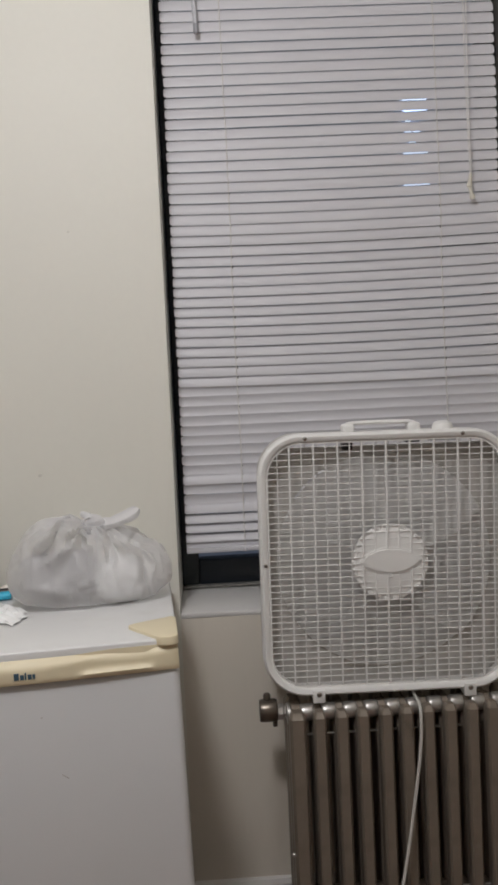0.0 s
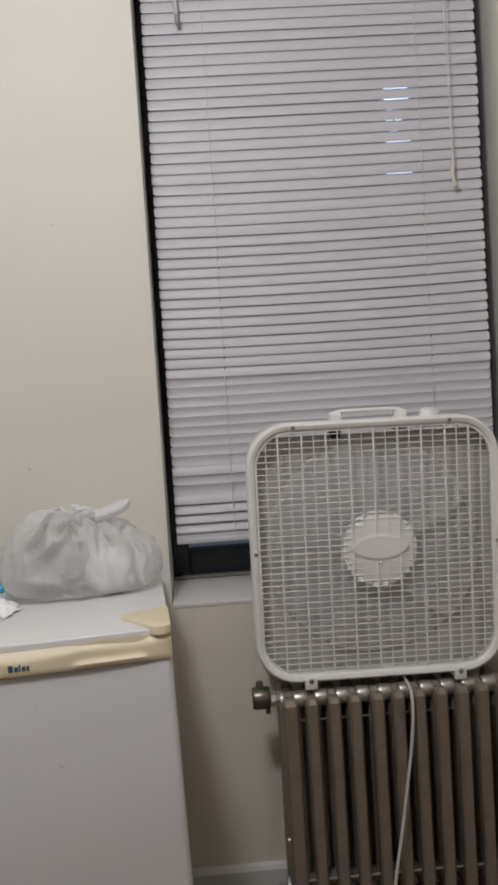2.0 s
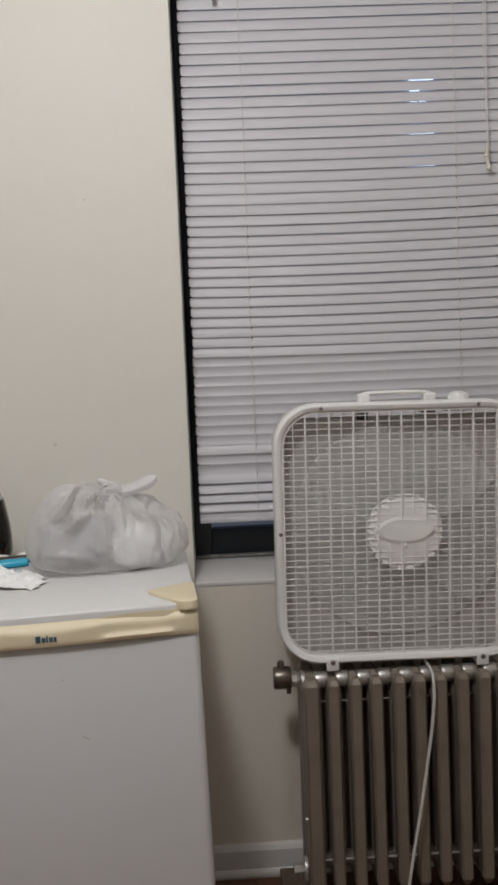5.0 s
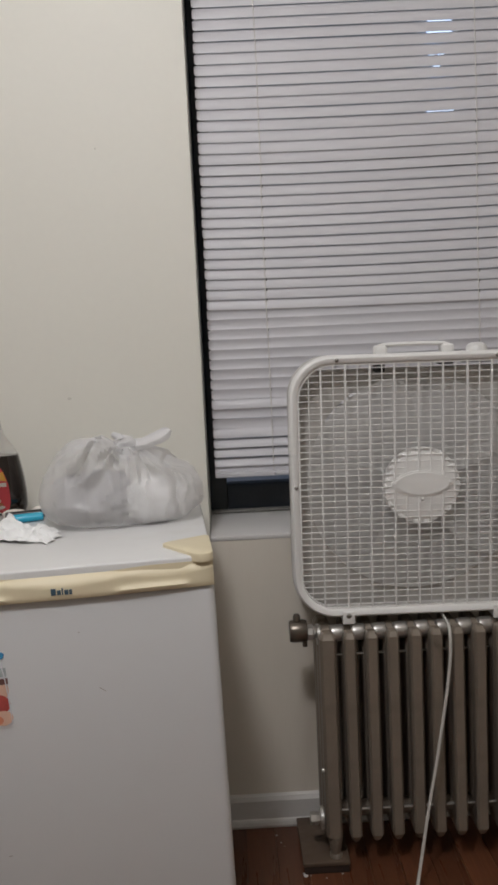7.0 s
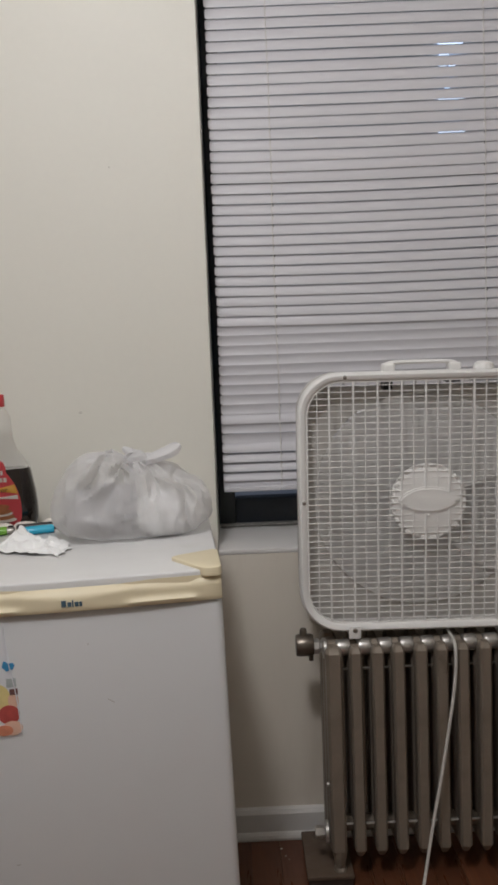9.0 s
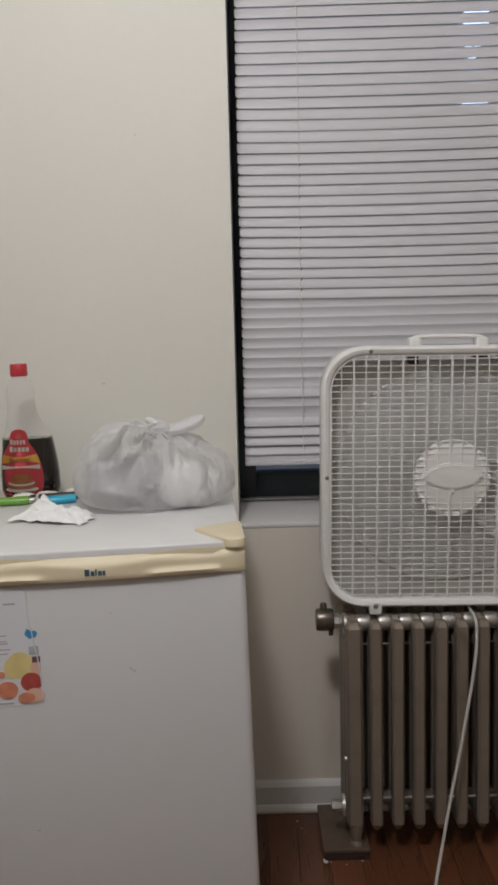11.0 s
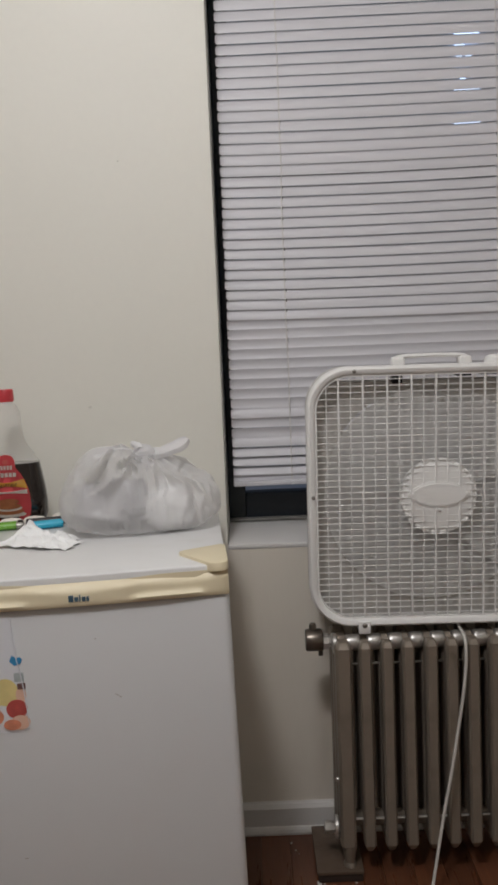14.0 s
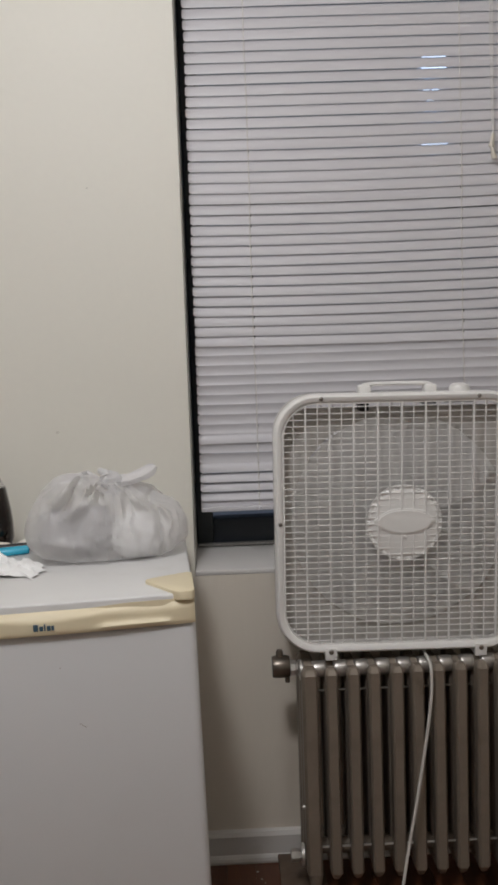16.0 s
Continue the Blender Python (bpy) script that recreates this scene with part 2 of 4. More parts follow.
def sweep(points, radius, n=10, closed=False, bm=None, sx=1.0):
    """A tube along the points; radius may be a list."""
    bm = bm or bmesh.new()
    pts = [Vector(p) for p in points]
    k = len(pts)
    rad = radius if isinstance(radius, (list, tuple)) else [radius] * k
    rings, up = [], None
    for i, p in enumerate(pts):
        if closed:
            d = pts[(i + 1) % k] - pts[i - 1]
        else:
            d = pts[min(i + 1, k - 1)] - pts[max(i - 1, 0)]
        d.normalize()
        if up is None:
            up = Vector((0, 0, 1)) if abs(d.z) < 0.9 else Vector((0, 1, 0))
        side = d.cross(up).normalized()
        up = side.cross(d).normalized()
        rings.append([bm.verts.new(p + (side * math.cos(2 * math.pi * j / n) * sx + up * math.sin(2 * math.pi * j / n)) * rad[i]) for j in range(n)])
    for i in range(k if closed else k - 1):
        a, b = rings[i], rings[(i + 1) % k]
        for j in range(n):
            bm.faces.new((a[j], a[(j + 1) % n], b[(j + 1) % n], b[j]))
    if not closed:
        bm.faces.new(rings[0])
        bm.faces.new(rings[-1])
    return bm


def smooth_path(points, n=8):
    """Catmull-Rom through the points."""
    p = [Vector(q) for q in points]
    p = [p[0] * 2 - p[1]] + p + [p[-1] * 2 - p[-2]]
    out = []
    for i in range(1, len(p) - 2):
        for j in range(n):
            t = j / n
            out.append(0.5 * (2 * p[i] + (p[i + 1] - p[i - 1]) * t + (2 * p[i - 1] - 5 * p[i] + 4 * p[i + 1] - p[i + 2]) * t * t
                              + (3 * p[i] - p[i - 1] - 3 * p[i + 1] + p[i + 2]) * t ** 3))
    return out + [p[-2]]


def rounded_rect(w, h, r, n=8):
    """Corner points, anticlockwise, of a rounded rectangle round the origin."""
    out = []
    for cx, cz, a0 in ((w / 2 - r, h / 2 - r, 0), (-w / 2 + r, h / 2 - r, 90), (-w / 2 + r, -h / 2 + r, 180), (w / 2 - r, -h / 2 + r, 270)):
        for i in range(n + 1):
            a = radians(a0 + 90 * i / n)
            out.append((cx + r * math.cos(a), cz + r * math.sin(a)))
    return out


def plate(outline, y0, y1, bevel=0.0, bm=None):
    """An outline in x and z given thickness along y."""
    bm = bm or bmesh.new()
    a = [bm.verts.new((x, y0, z)) for x, z in outline]
    b = [bm.verts.new((x, y1, z)) for x, z in outline]
    n = len(a)
    front = bm.faces.new(a)
    bm.faces.new(list(reversed(b)))
    for i in range(n):
        bm.faces.new((a[i], b[i], b[(i + 1) % n], a[(i + 1) % n]))
    if bevel:
        bmesh.ops.bevel(bm, geom=list(front.edges), offset=bevel, segments=2, profile=0.5, affect="EDGES")
    return bm


def ring_plate(outer, inner, rows):
    """A ring between two outlines, its cross-section given as (t, y): t 0 at outer, 1 at inner."""
    bm = bmesh.new()
    n = len(outer)
    loops = [[bm.verts.new((ox + (ix - ox) * t, y, oz + (iz - oz) * t)) for (ox, oz), (ix, iz) in zip(outer, inner)] for t, y in rows]
    for k in range(len(loops)):
        a, b = loops[k], loops[(k + 1) % len(loops)]
        for i in range(n):
            bm.faces.new((a[i], a[(i + 1) % n], b[(i + 1) % n], b[i]))
    return bm


def ellipse(cx, cz, a, b, n=28):
    return [(cx + a * math.cos(2 * math.pi * i / n), cz + b * math.sin(2 * math.pi * i / n)) for i in range(n)]


def letters(name, text, size, material, parent, m, align="CENTER"):
    """Flat lettering as a mesh, in the x-z plane, facing -y."""
    cu = bpy.data.curves.new(name, "FONT")
    cu.body, cu.size, cu.align_x, cu.extrude = text, size, align, 0.0002
    tmp = bpy.data.objects.new(name, cu)
    me = bpy.data.meshes.new_from_object(tmp)
    bpy.data.objects.remove(tmp)
    bpy.data.curves.remove(cu)
    me.transform(Matrix.Rotation(radians(90), 4, "X"))
    me.materials.append(material)
    ob = new(name, me)
    ob.parent = parent
    ob.matrix_basis = m
    return ob


# ---- structure ----
WX0, WX1, SILL_Z, WTOP = -0.0025, 0.822, 0.678, 2.36
bm = bmesh.new()
add_box(bm, -2.60, WX0, 0, 0.38, 0, 2.6)
add_box(bm, WX1, 2.40, 0, 0.38, 0, 2.6)
add_box(bm, WX0, WX1, 0, 0.38, WTOP, 2.6)
wall_north = tagged(link("wall_north", bm, WALL, smooth=False), "cream painted plaster wall with a deep window recess", "wall", kind="structure")
tagged(link("wall_apron", box(WX0, WX1, 0, 0.38, 0, SILL_Z - 0.012), APRONTONE, smooth=False), "cream painted wall below the window, streaked brown, toned for floor bounce and dimmer light", "wall", kind="structure")
for name, b in (("wall_west", (-2.72, -2.60, -4.4, 0.38, 0, 2.6)), ("wall_east", (2.40, 2.52, -4.4, 0.38, 0, 2.6)), ("wall_south", (-2.6, 2.4, -4.4, -4.28, 0, 2.6))):
    tagged(link(name, box(*b), WALL, smooth=False), "plain cream painted wall", "wall", kind="structure")
tagged(link("ceiling", box(-2.72, 2.52, -4.4, 0.38, 2.6, 2.7), CEIL, smooth=False), "plain white painted ceiling", "ceiling", kind="structure")
floor = tagged(link("floor", box(-2.72, 2.52, -4.4, 0.38, -0.1, -0.006), GAPDARK, smooth=False), "worn reddish brown strip wood floor", "floor", kind="structure")

for x, z, r in ((-0.290, 0.999, 0.0035), (-0.316, 0.862, 0.0028), (-0.20, 1.52, 0.002)):
    part("paint_mark", lathe([(r, 0.0), (r * 0.8, -0.0012), (r * 0.3, -0.0018)], 10, axis="Y", sx=1.3, at=(x, 0, z)), mat("mark_grey", (0.67, 0.645, 0.575), rough=0.7), wall_north, "small grey paint mark")

# sill: a plaster ledge that rises slightly towards the window, with a soft front edge
bm = bmesh.new()
prof = [(-0.0006, SILL_Z - 0.0100), (-0.0022, SILL_Z - 0.005), (-0.001, SILL_Z - 0.001), (0.003, SILL_Z), (0.12, SILL_Z + 0.005), (0.26, SILL_Z + 0.010), (0.30, SILL_Z + 0.010), (0.30, SILL_Z - 0.012), (0.004, SILL_Z - 0.0115), (0.0, SILL_Z - 0.0116)]
cuts = [WX0 + 0.001 + (WX1 - WX0 - 0.002) * i / 40 for i in range(41)]
rings = []
for x in cuts:
    rings.append([bm.verts.new((x, y, z + 0.0015 * noise.noise(Vector((x * 9, y * 20, 3))))) for y, z in prof])
for a, b in zip(rings, rings[1:]):
    for i in range(len(prof)):
        bm.faces.new((a[i], a[(i + 1) % len(prof)], b[(i + 1) % len(prof)], b[i]))
bm.faces.new(rings[0]), bm.faces.new(rings[-1])
tagged(link("window_sill", bm, SILL), "cream painted plaster window sill, dusty and worn", "window sill", kind="structure")

# baseboard with a rounded shoe
bm = bmesh.new()
prof = [(0, 0.0), (-0.0215, 0.0), (-0.0225, 0.006), (-0.0205, 0.012), (-0.0175, 0.0165), (-0.014, 0.0185), (-0.014, 0.060), (-0.009, 0.069), (0, 0.072)]
rings = [[bm.verts.new((x, y, z)) for y, z in prof] for x in (-2.6, -0.6, 0.0, 0.4, 2.4)]
for a, b in zip(rings, rings[1:]):
    for i in range(len(prof)):
        bm.faces.new((a[i], a[(i + 1) % len(prof)], b[(i + 1) % len(prof)], b[i]))
bm.faces.new(rings[0]), bm.faces.new(rings[-1])
tagged(link("baseboard", bm, TRIM, smooth=False), "low cream painted wooden baseboard with a rounded shoe", "baseboard", kind="structure")

# window: dark painted sash window with two panes
window = tagged(new("window_1"), "dark painted sash window behind the blind, night outside", "window", kind="structure")
F0, F1 = 0.235, 0.285
for name, b in (("jamb", (WX0 + 0.001, WX0 + 0.042, F0 - 0.004, F1, SILL_Z + 0.011, WTOP)), ("jamb", (WX1 - 0.042, WX1 - 0.001, F0 - 0.004, F1, SILL_Z + 0.011, WTOP)),
                ("head", (WX0 + 0.042, WX1 - 0.042, F0 - 0.02, F1, WTOP - 0.06, WTOP)), ("bottom_rail", (WX0 + 0.042, WX1 - 0.042, F0 - 0.003, F1, SILL_Z + 0.012, 0.754)),
                ("meeting_rail", (WX0 + 0.042, WX1 - 0.042, F0, F1, 1.50, 1.545))):
    part(name, box(*b, bevel=0.004), JAMBP if name == "jamb" else FRAME, window)
part("ledge", box(WX0 + 0.002, WX1 - 0.002, F0 - 0.030, F0 - 0.006, SILL_Z + 0.0105, SILL_Z + 0.0165, bevel=0.003), DUST, window, "dusty grey ledge")
for z0, z1 in ((0.754, 1.50), (1.545, WTOP - 0.06)):
    pane = part("pane", box(WX0 + 0.042, WX1 - 0.042, 0.258, 0.262, z0, z1), PANE, window, smooth=False)
    pane.visible_shadow = False

# added night backdrop, glowing to lighten the slat gaps, with a lit stair window
far = tagged(link("backdrop", box(-14, 18, 12.2, 12.6, -6, 16), NIGHTGLOW, smooth=False), "dark bluish night backdrop with an added glow that lightens the slat gaps", "backdrop", kind="structure")
for x0, x1, z0, z1 in ((3.36, 3.72, 5.46, 5.665), (3.37, 3.50, 5.385, 5.45), (3.38, 3.46, 5.13, 5.30), (3.52, 3.60, 5.13, 5.28), (3.44, 3.53, 4.945, 5.03), (3.35, 3.72, 4.735, 4.83), (3.34, 3.72, 4.27, 4.385)):
    part("lit_window", box(x0, x1, 12.12, 12.19, z0, z1), LIT, far, "small bluish white lit window", smooth=False)


# ---- venetian blind ----
BX0, BX1, BY = 0.014, 0.787, 0.140


def slat_mesh(name, tall, deep, bulge, length, sag=0.0):
    """A thin bowed strip that sags between its ends; its lower edge leans into the room."""
    bm = bmesh.new()
    outer = []
    for i in range(7):
        t = i / 6 - 0.5
        b = bulge * (1 - 4 * t * t)
        n = Vector((deep, -tall)).normalized()
        outer.append((deep * t - abs(n.y) * b, tall * t + n.x * b))
    back = [(y + 0.0006, z) for y, z in reversed(outer)]
    rim = outer + back
    cuts = [(-length / 2, 0.66), (-length / 2 + 0.002, 0.88), (-length / 2 + 0.006, 1)] + [(length * (i / 12 - 0.5), 1) for i in range(1, 12)] + [(length / 2 - 0.006, 1), (length / 2 - 0.002, 0.88), (length / 2, 0.66)]
    rings = [[bm.verts.new((x, y, z * k - sag * (1 - (2 * x / length) ** 2))) for y, z in rim] for x, k in cuts]
    for a, b in zip(rings, rings[1:]):
        for i in range(len(rim)):
            bm.faces.new((a[i], a[(i + 1) % len(rim)], b[(i + 1) % len(rim)], b[i]))
    bm.faces.new(rings[0]), bm.faces.new(rings[-1])
    bmesh.ops.recalc_face_normals(bm, faces=bm.faces)
    for f in bm.faces:
        f.smooth = True
    me = bpy.data.meshes.new(name)
    bm.to_mesh(me)
    bm.free()
    me.set_sharp_from_angle(angle=radians(40))
    me.materials.append(SLAT)
    return me


blind = thing("venetian_blind", pose((BX0 + BX1) / 2, BY, 0), "off-white vinyl venetian blind, lowered and nearly closed", "window blind")
L = BX1 - BX0
SAGS = (0.0, 0.0015, 0.003, 0.0045)
open_slats = [slat_mesh("slat", 0.0233, 0.0064, 0.0018, L, sag) for sag in SAGS]
high_slats = [slat_mesh("slat", 0.0245, 0.0052, 0.0018, L, sag) for sag in SAGS]
shut_slat, flat_slat = slat_mesh("slat", 0.0232, -0.0016, -0.0028, L, 0.0010), slat_mesh("slat", 0.0212, 0.0095, 0.0020, L)
SLOTM = mat("slot_shade", (0.16, 0.15, 0.15), rough=0.8)
slot_me = bpy.data.meshes.new("cord_slot")
bm = box(-0.0014, 0.0014, -0.0004, 0.0030, -0.0036, 0.0036, bevel=0.0008, seg=1)
bm.to_mesh(slot_me)
bm.free()
slot_me.materials.append(SLOTM)


def cord_slots(slat):
    """The two punched slots through which the cords run, as raised ticks coloured dark for the shade in them."""
    for x in (0.1532, 0.6462):
        share("cord_slot", slot_me, slat, pose(x - (BX0 + BX1) / 2, 0, 0.0066))


rnd = random.Random(5)
# lower edges of the slats that stand a little further open
AJAR = (1.7933, 1.7690, 1.7447, 1.6718, 1.5989, 1.8419, 1.4774, 1.3371, 1.9391)
z = 1.1735
while z < 2.30:
    # the slats hang straight at the top, sag most in the middle and lean to one side lower down
    sag = min(max((1.80 - z) / 0.22, 0), 1) * min(max((z - 1.10) / 0.16, 0.55), 1) * 3
    lean = rnd.gauss(0, 1.1)
    if min(abs(z - a) for a in AJAR) < 0.010:
        lean -= 2.6
    elif z > 1.5:
        lean = abs(lean) * 0.6 + 0.8
    tilt = -0.30 - 0.12 * math.exp(-((z - 1.55) / 0.12) ** 2) if z > 1.4 else -0.38 + 0.62 * (1.4 - z) / 0.23
    slat = share("slat", (open_slats if z < 1.48 else high_slats)[round(sag)], blind,
                 pose(rnd.uniform(-0.0012, 0.0012), 0, z + 0.0121 + round(sag) * 0.0008, lean, tilt + rnd.gauss(0, 0.04), 0))
    if z < 1.62:
        cord_slots(slat)
    z += 0.02338 if z < 1.47 else 0.0243
for i in range(9):
    slat = share("slat", shut_slat, blind, pose(rnd.uniform(-0.001, 0.001), 0, 1.1540 - 0.0230 * i + 0.0120, rnd.gauss(0, 0.35), 0.10 + rnd.gauss(0, 0.04), 0))
    cord_slots(slat)
open_slat = open_slats[0]
for zl, me, lean in ((0.947, open_slat, -3), (0.925, shut_slat, 0), (0.901, shut_slat, 1), (0.879, open_slat, -2), (0.855, flat_slat, -3), (0.833, flat_slat, -3), (0.8105, flat_slat, -8)):
    slat = share("slat", me, blind, pose(0, 0, zl + 0.0118, lean, 0.05, 0))
    cord_slots(slat)
share("slat", flat_slat, blind, pose(0, 0.002, 0.8035, 25, 0, 0))
part("bottom_rail", box(-L / 2, L / 2, -0.011, 0.011, 0.787, 0.7985, bevel=0.003), SLAT, blind)
part("headrail", box(-L / 2, L / 2, -0.02, 0.02, 2.315, 2.352, bevel=0.003), SLAT, blind)
cx = (BX0 + BX1) / 2
for x in (0.152, 0.645):
    for dy, r in ((-0.0041, 0.0013), (0.009, 0.0006)):
        pts = [(x - cx + 0.0008 * math.sin(9 * t) + 0.0012 * noise.noise(Vector((x, t * 9, 1))), dy + 0.0014 * math.sin(2 * math.pi * t / 0.049) + 0.0010 * noise.noise(Vector((x, t * 14, 5))), 0.79 + t) for t in [1.53 * i / 240 for i in range(241)]]
        part("ladder_cord", sweep(pts, r, 6), CORDM, blind, "thin white ladder cord")
    part("cord_button", lathe([(0.001, -0.004), (0.005, -0.003), (0.005, 0.002), (0.002, 0.004)], 12, at=(x - cx, -0.0105, 0.792)), SLAT, blind)
for x, dx, zl in ((0.708, 0.004, 1.632), (0.717, -0.002, 1.605)):
    pts = [(x - cx + dx * t + 0.001 * math.sin(7 * t), -0.020 - 0.004 * t, 2.32 - (2.32 - zl) * t) for t in [i / 24 for i in range(25)]]
    part("pull_cord", sweep(pts, 0.0011, 6), CORDM, blind, "thin white pull cord")
for x, zl, tilt in ((0.710, 1.612, 8), (0.716, 1.585, -14)):
    part("tassel", lathe([(0.0022, 0.028), (0.0035, 0.024), (0.0045, 0.008), (0.0068, 0.0), (0.0060, -0.003)], 14), IVORY, blind, "ivory plastic cord tassel", m=pose(x - cx, -0.024, zl, 0, tilt, 0))
WANDM = mat("wand_acrylic", (0.60, 0.60, 0.63), rough=0.25, vary=0.05)
WANDT = mat("wand_tip_plastic", (0.36, 0.36, 0.39), rough=0.4)
wand = part("tilt_wand", sweep([(0.086 - cx, -0.022, 2.31), (0.091 - cx, -0.024, 2.1), (0.095 - cx, -0.026, 1.995)], 0.0050, 6), WANDM, blind, "grey acrylic tilt wand")
part("wand_tip", lathe([(0.0030, 0.012), (0.0058, 0.008), (0.0056, -0.010), (0.0035, -0.013)], 10, at=(0.0955 - cx, -0.026, 1.985)), WANDT, wand)


# ---- box fan ----
fan = thing("box_fan", pose(0.4265, -0.165, 0.5280, 1.6, 0.75, 0), "white plastic box fan at rest, standing on the radiator", "fan")
FW, FH, FR = 0.521, 0.538, 0.088
cz = FH / 2


def lift(points, dz):
    return [(x, z + dz) for x, z in points]


outer, inner = lift(rounded_rect(FW, FH, FR, 12), cz), lift(rounded_rect(FW - 0.036, FH - 0.036, FR - 0.018, 12), cz)
part("front_frame", ring_plate(outer, inner, [(0, 0.034), (0, 0.010), (0.10, 0.003), (0.3, 0), (0.72, 0.0015), (0.92, 0.005), (1, 0.010), (1, 0.030), (0.86, 0.034)]), FANW, fan)
o2, i2 = lift(rounded_rect(FW - 0.008, FH - 0.008, FR - 0.004, 12), cz), lift(rounded_rect(FW - 0.014, FH - 0.014, FR - 0.007, 12), cz)
part("housing", ring_plate(o2, i2, [(0, 0.030), (0, 0.108), (1, 0.108), (1, 0.030)]), FANS, fan)
# back plate with a round opening; its top stays short of the housing to fit the view, so that the lit blind shows over
# it
o3, i3 = [], []
for x, zz in rounded_rect(FW - 0.016, FH - 0.016, FR - 0.008, 12):
    a = math.atan2(zz, x)
    o3.append((x, min(zz, FH / 2 - 0.033) + cz))
    i3.append((0.2265 * math.cos(a), 0.2265 * math.sin(a) + cz))
part("shroud", ring_plate(o3, i3, [(0, 0.057), (0.88, 0.057), (1, 0.060), (1, 0.100), (0, 0.100)]), FANS, fan)

grille = part("front_grille", ring_plate(lift(rounded_rect(FW - 0.034, FH - 0.034, FR - 0.017, 12), cz), lift(rounded_rect(FW - 0.041, FH - 0.041, FR - 0.0205, 12), cz), [(0, 0.007), (0, 0.012), (1, 0.012), (1, 0.007)]), FANG, fan)
hw, hh, rr = (FW - 0.036) / 2, (FH - 0.036) / 2, FR - 0.018


def half_span(v, across, along):
    """Half the inner opening's span along one axis at offset v on the other."""
    over = abs(v) - (across - rr)
    return along if over <= 0 else along - rr + math.sqrt(max(rr * rr - over * over, 0))


def bar_mesh(name, thick, deep):
    bm = bmesh.new()
    add_box(bm, -thick / 2, thick / 2, 0, deep, -1, 1)
    bmesh.ops.recalc_face_normals(bm, faces=bm.faces)
    me = bpy.data.meshes.new(name)
    bm.to_mesh(me)
    bm.free()
    me.materials.append(FANG)
    return me


thick_bar, thin_bar, cross_bar = bar_mesh("grille_bar", 0.0032, 0.006), bar_mesh("grille_bar", 0.0016, 0.004), bar_mesh("grille_bar", 0.0015, 0.003)
for k in range(-9, 10):
    x = k * 0.0245
    s = half_span(x, hw, hh)
    share("grille_bar", thick_bar if k % 2 == 0 else thin_bar, grille, pose(x, 0.0045 if k % 2 == 0 else 0.006, cz) @ Matrix.Diagonal((1, 1, s, 1)))
for k in range(-19, 20):
    v = k * 0.01278
    s = half_span(v, hh, hw)
    share("grille_bar", cross_bar, grille, pose(0, 0.0075, cz + v, 0, 90, 0) @ Matrix.Diagonal((1, 1, s, 1)))
hub_plate = part("hub_cover", lathe([(0.002, 0.007), (0.030, 0.0072), (0.060, 0.0085), (0.073, 0.011), (0.0785, 0.014), (0.0785, 0.020), (0.002, 0.020)], 48, axis="Y", at=(0.006, 0, cz + 0.001)), FANW, fan)
for i in range(26):
    a = 2 * math.pi * i / 26
    part("rim_pad", box(-0.0062, 0.0062, -0.0015, 0.002, -0.0035, 0.0035, bevel=0.0015), FANW, hub_plate, m=pose(0.006 + 0.0745 * math.cos(a), 0.0115, cz + 0.001 + 0.0745 * math.sin(a), 0, 90 - math.degrees(a), 0))
vesica = [(0.058 * math.cos(t), 0.0235 * math.sin(t) * (1 - 0.35 * abs(math.cos(t)) ** 3)) for t in [2 * math.pi * i / 48 for i in range(48)]]
badge = part("badge_rim", plate([(0.006 + x * 1.08, cz + 0.005 + zz * 1.16) for x, zz in vesica], 0.0056, 0.010, 0.001), FANW, hub_plate)
part("badge", plate([(0.006 + x, cz + 0.005 + zz) for x, zz in vesica], 0.0036, 0.009, 0.0015), FANW, hub_plate, "plain raised oval badge")
part("badge_stud", lathe([(0.0032, 0.008), (0.0032, 0.0045), (0.002, 0.0035)], 12, axis="Y", at=(0.006, 0, cz - 0.027)), FANW, hub_plate)

motor = part("motor", lathe([(0.002, 0.036), (0.045, 0.037), (0.050, 0.045), (0.050, 0.098), (0.03, 0.104), (0.002, 0.104)], 32, axis="Y", at=(0, 0, cz)), FANS, fan)
for k in range(5):
    bm = bmesh.new()
    rows = []
    for i in range(9):
        r = 0.045 + 0.180 * i / 8
        wide = radians(37.2 + 1 * math.sin(math.pi * i / 8))
        row = []
        for j in range(9):
            s = j / 8 - 0.5
            a = 2 * wide * s + 0.22 * (i / 8) ** 2
            row.append(bm.verts.new((r * math.cos(a), 0.044 + 0.008 * s * 2 * (1 - 0.25 * i / 8) + 0.006 * (1 - 4 * s * s), r * math.sin(a))))
        rows.append(row)
    for a, b in zip(rows, rows[1:]):
        for j in range(8):
            bm.faces.new((a[j], a[j + 1], b[j + 1], b[j]))
    bmesh.ops.solidify(bm, geom=bm.faces[:], thickness=0.002)
    part("blade", bm, FANB, fan, m=pose(0, 0, cz, 0, 72 * k + 20, 0))
bm = ring_plate(lift(rounded_rect(FW - 0.014, FH - 0.014, FR - 0.007, 12), cz), lift(rounded_rect(FW - 0.03, FH - 0.03, FR - 0.015, 12), cz), [(0, 0.106), (0, 0.110), (1, 0.110), (1, 0.106)])
for k in range(-9, 10):
    s = half_span(k * 0.0255, hw, hh)
    add_box(bm, k * 0.0255 - 0.0012, k * 0.0255 + 0.0012, 0.104, 0.108, cz - s, cz + s)
for k in range(-12, 13):
    s = half_span(k * 0.0195, hh, hw)
    add_box(bm, -s, s, 0.105, 0.107, cz + k * 0.0195 - 0.0008, cz + k * 0.0195 + 0.0008)
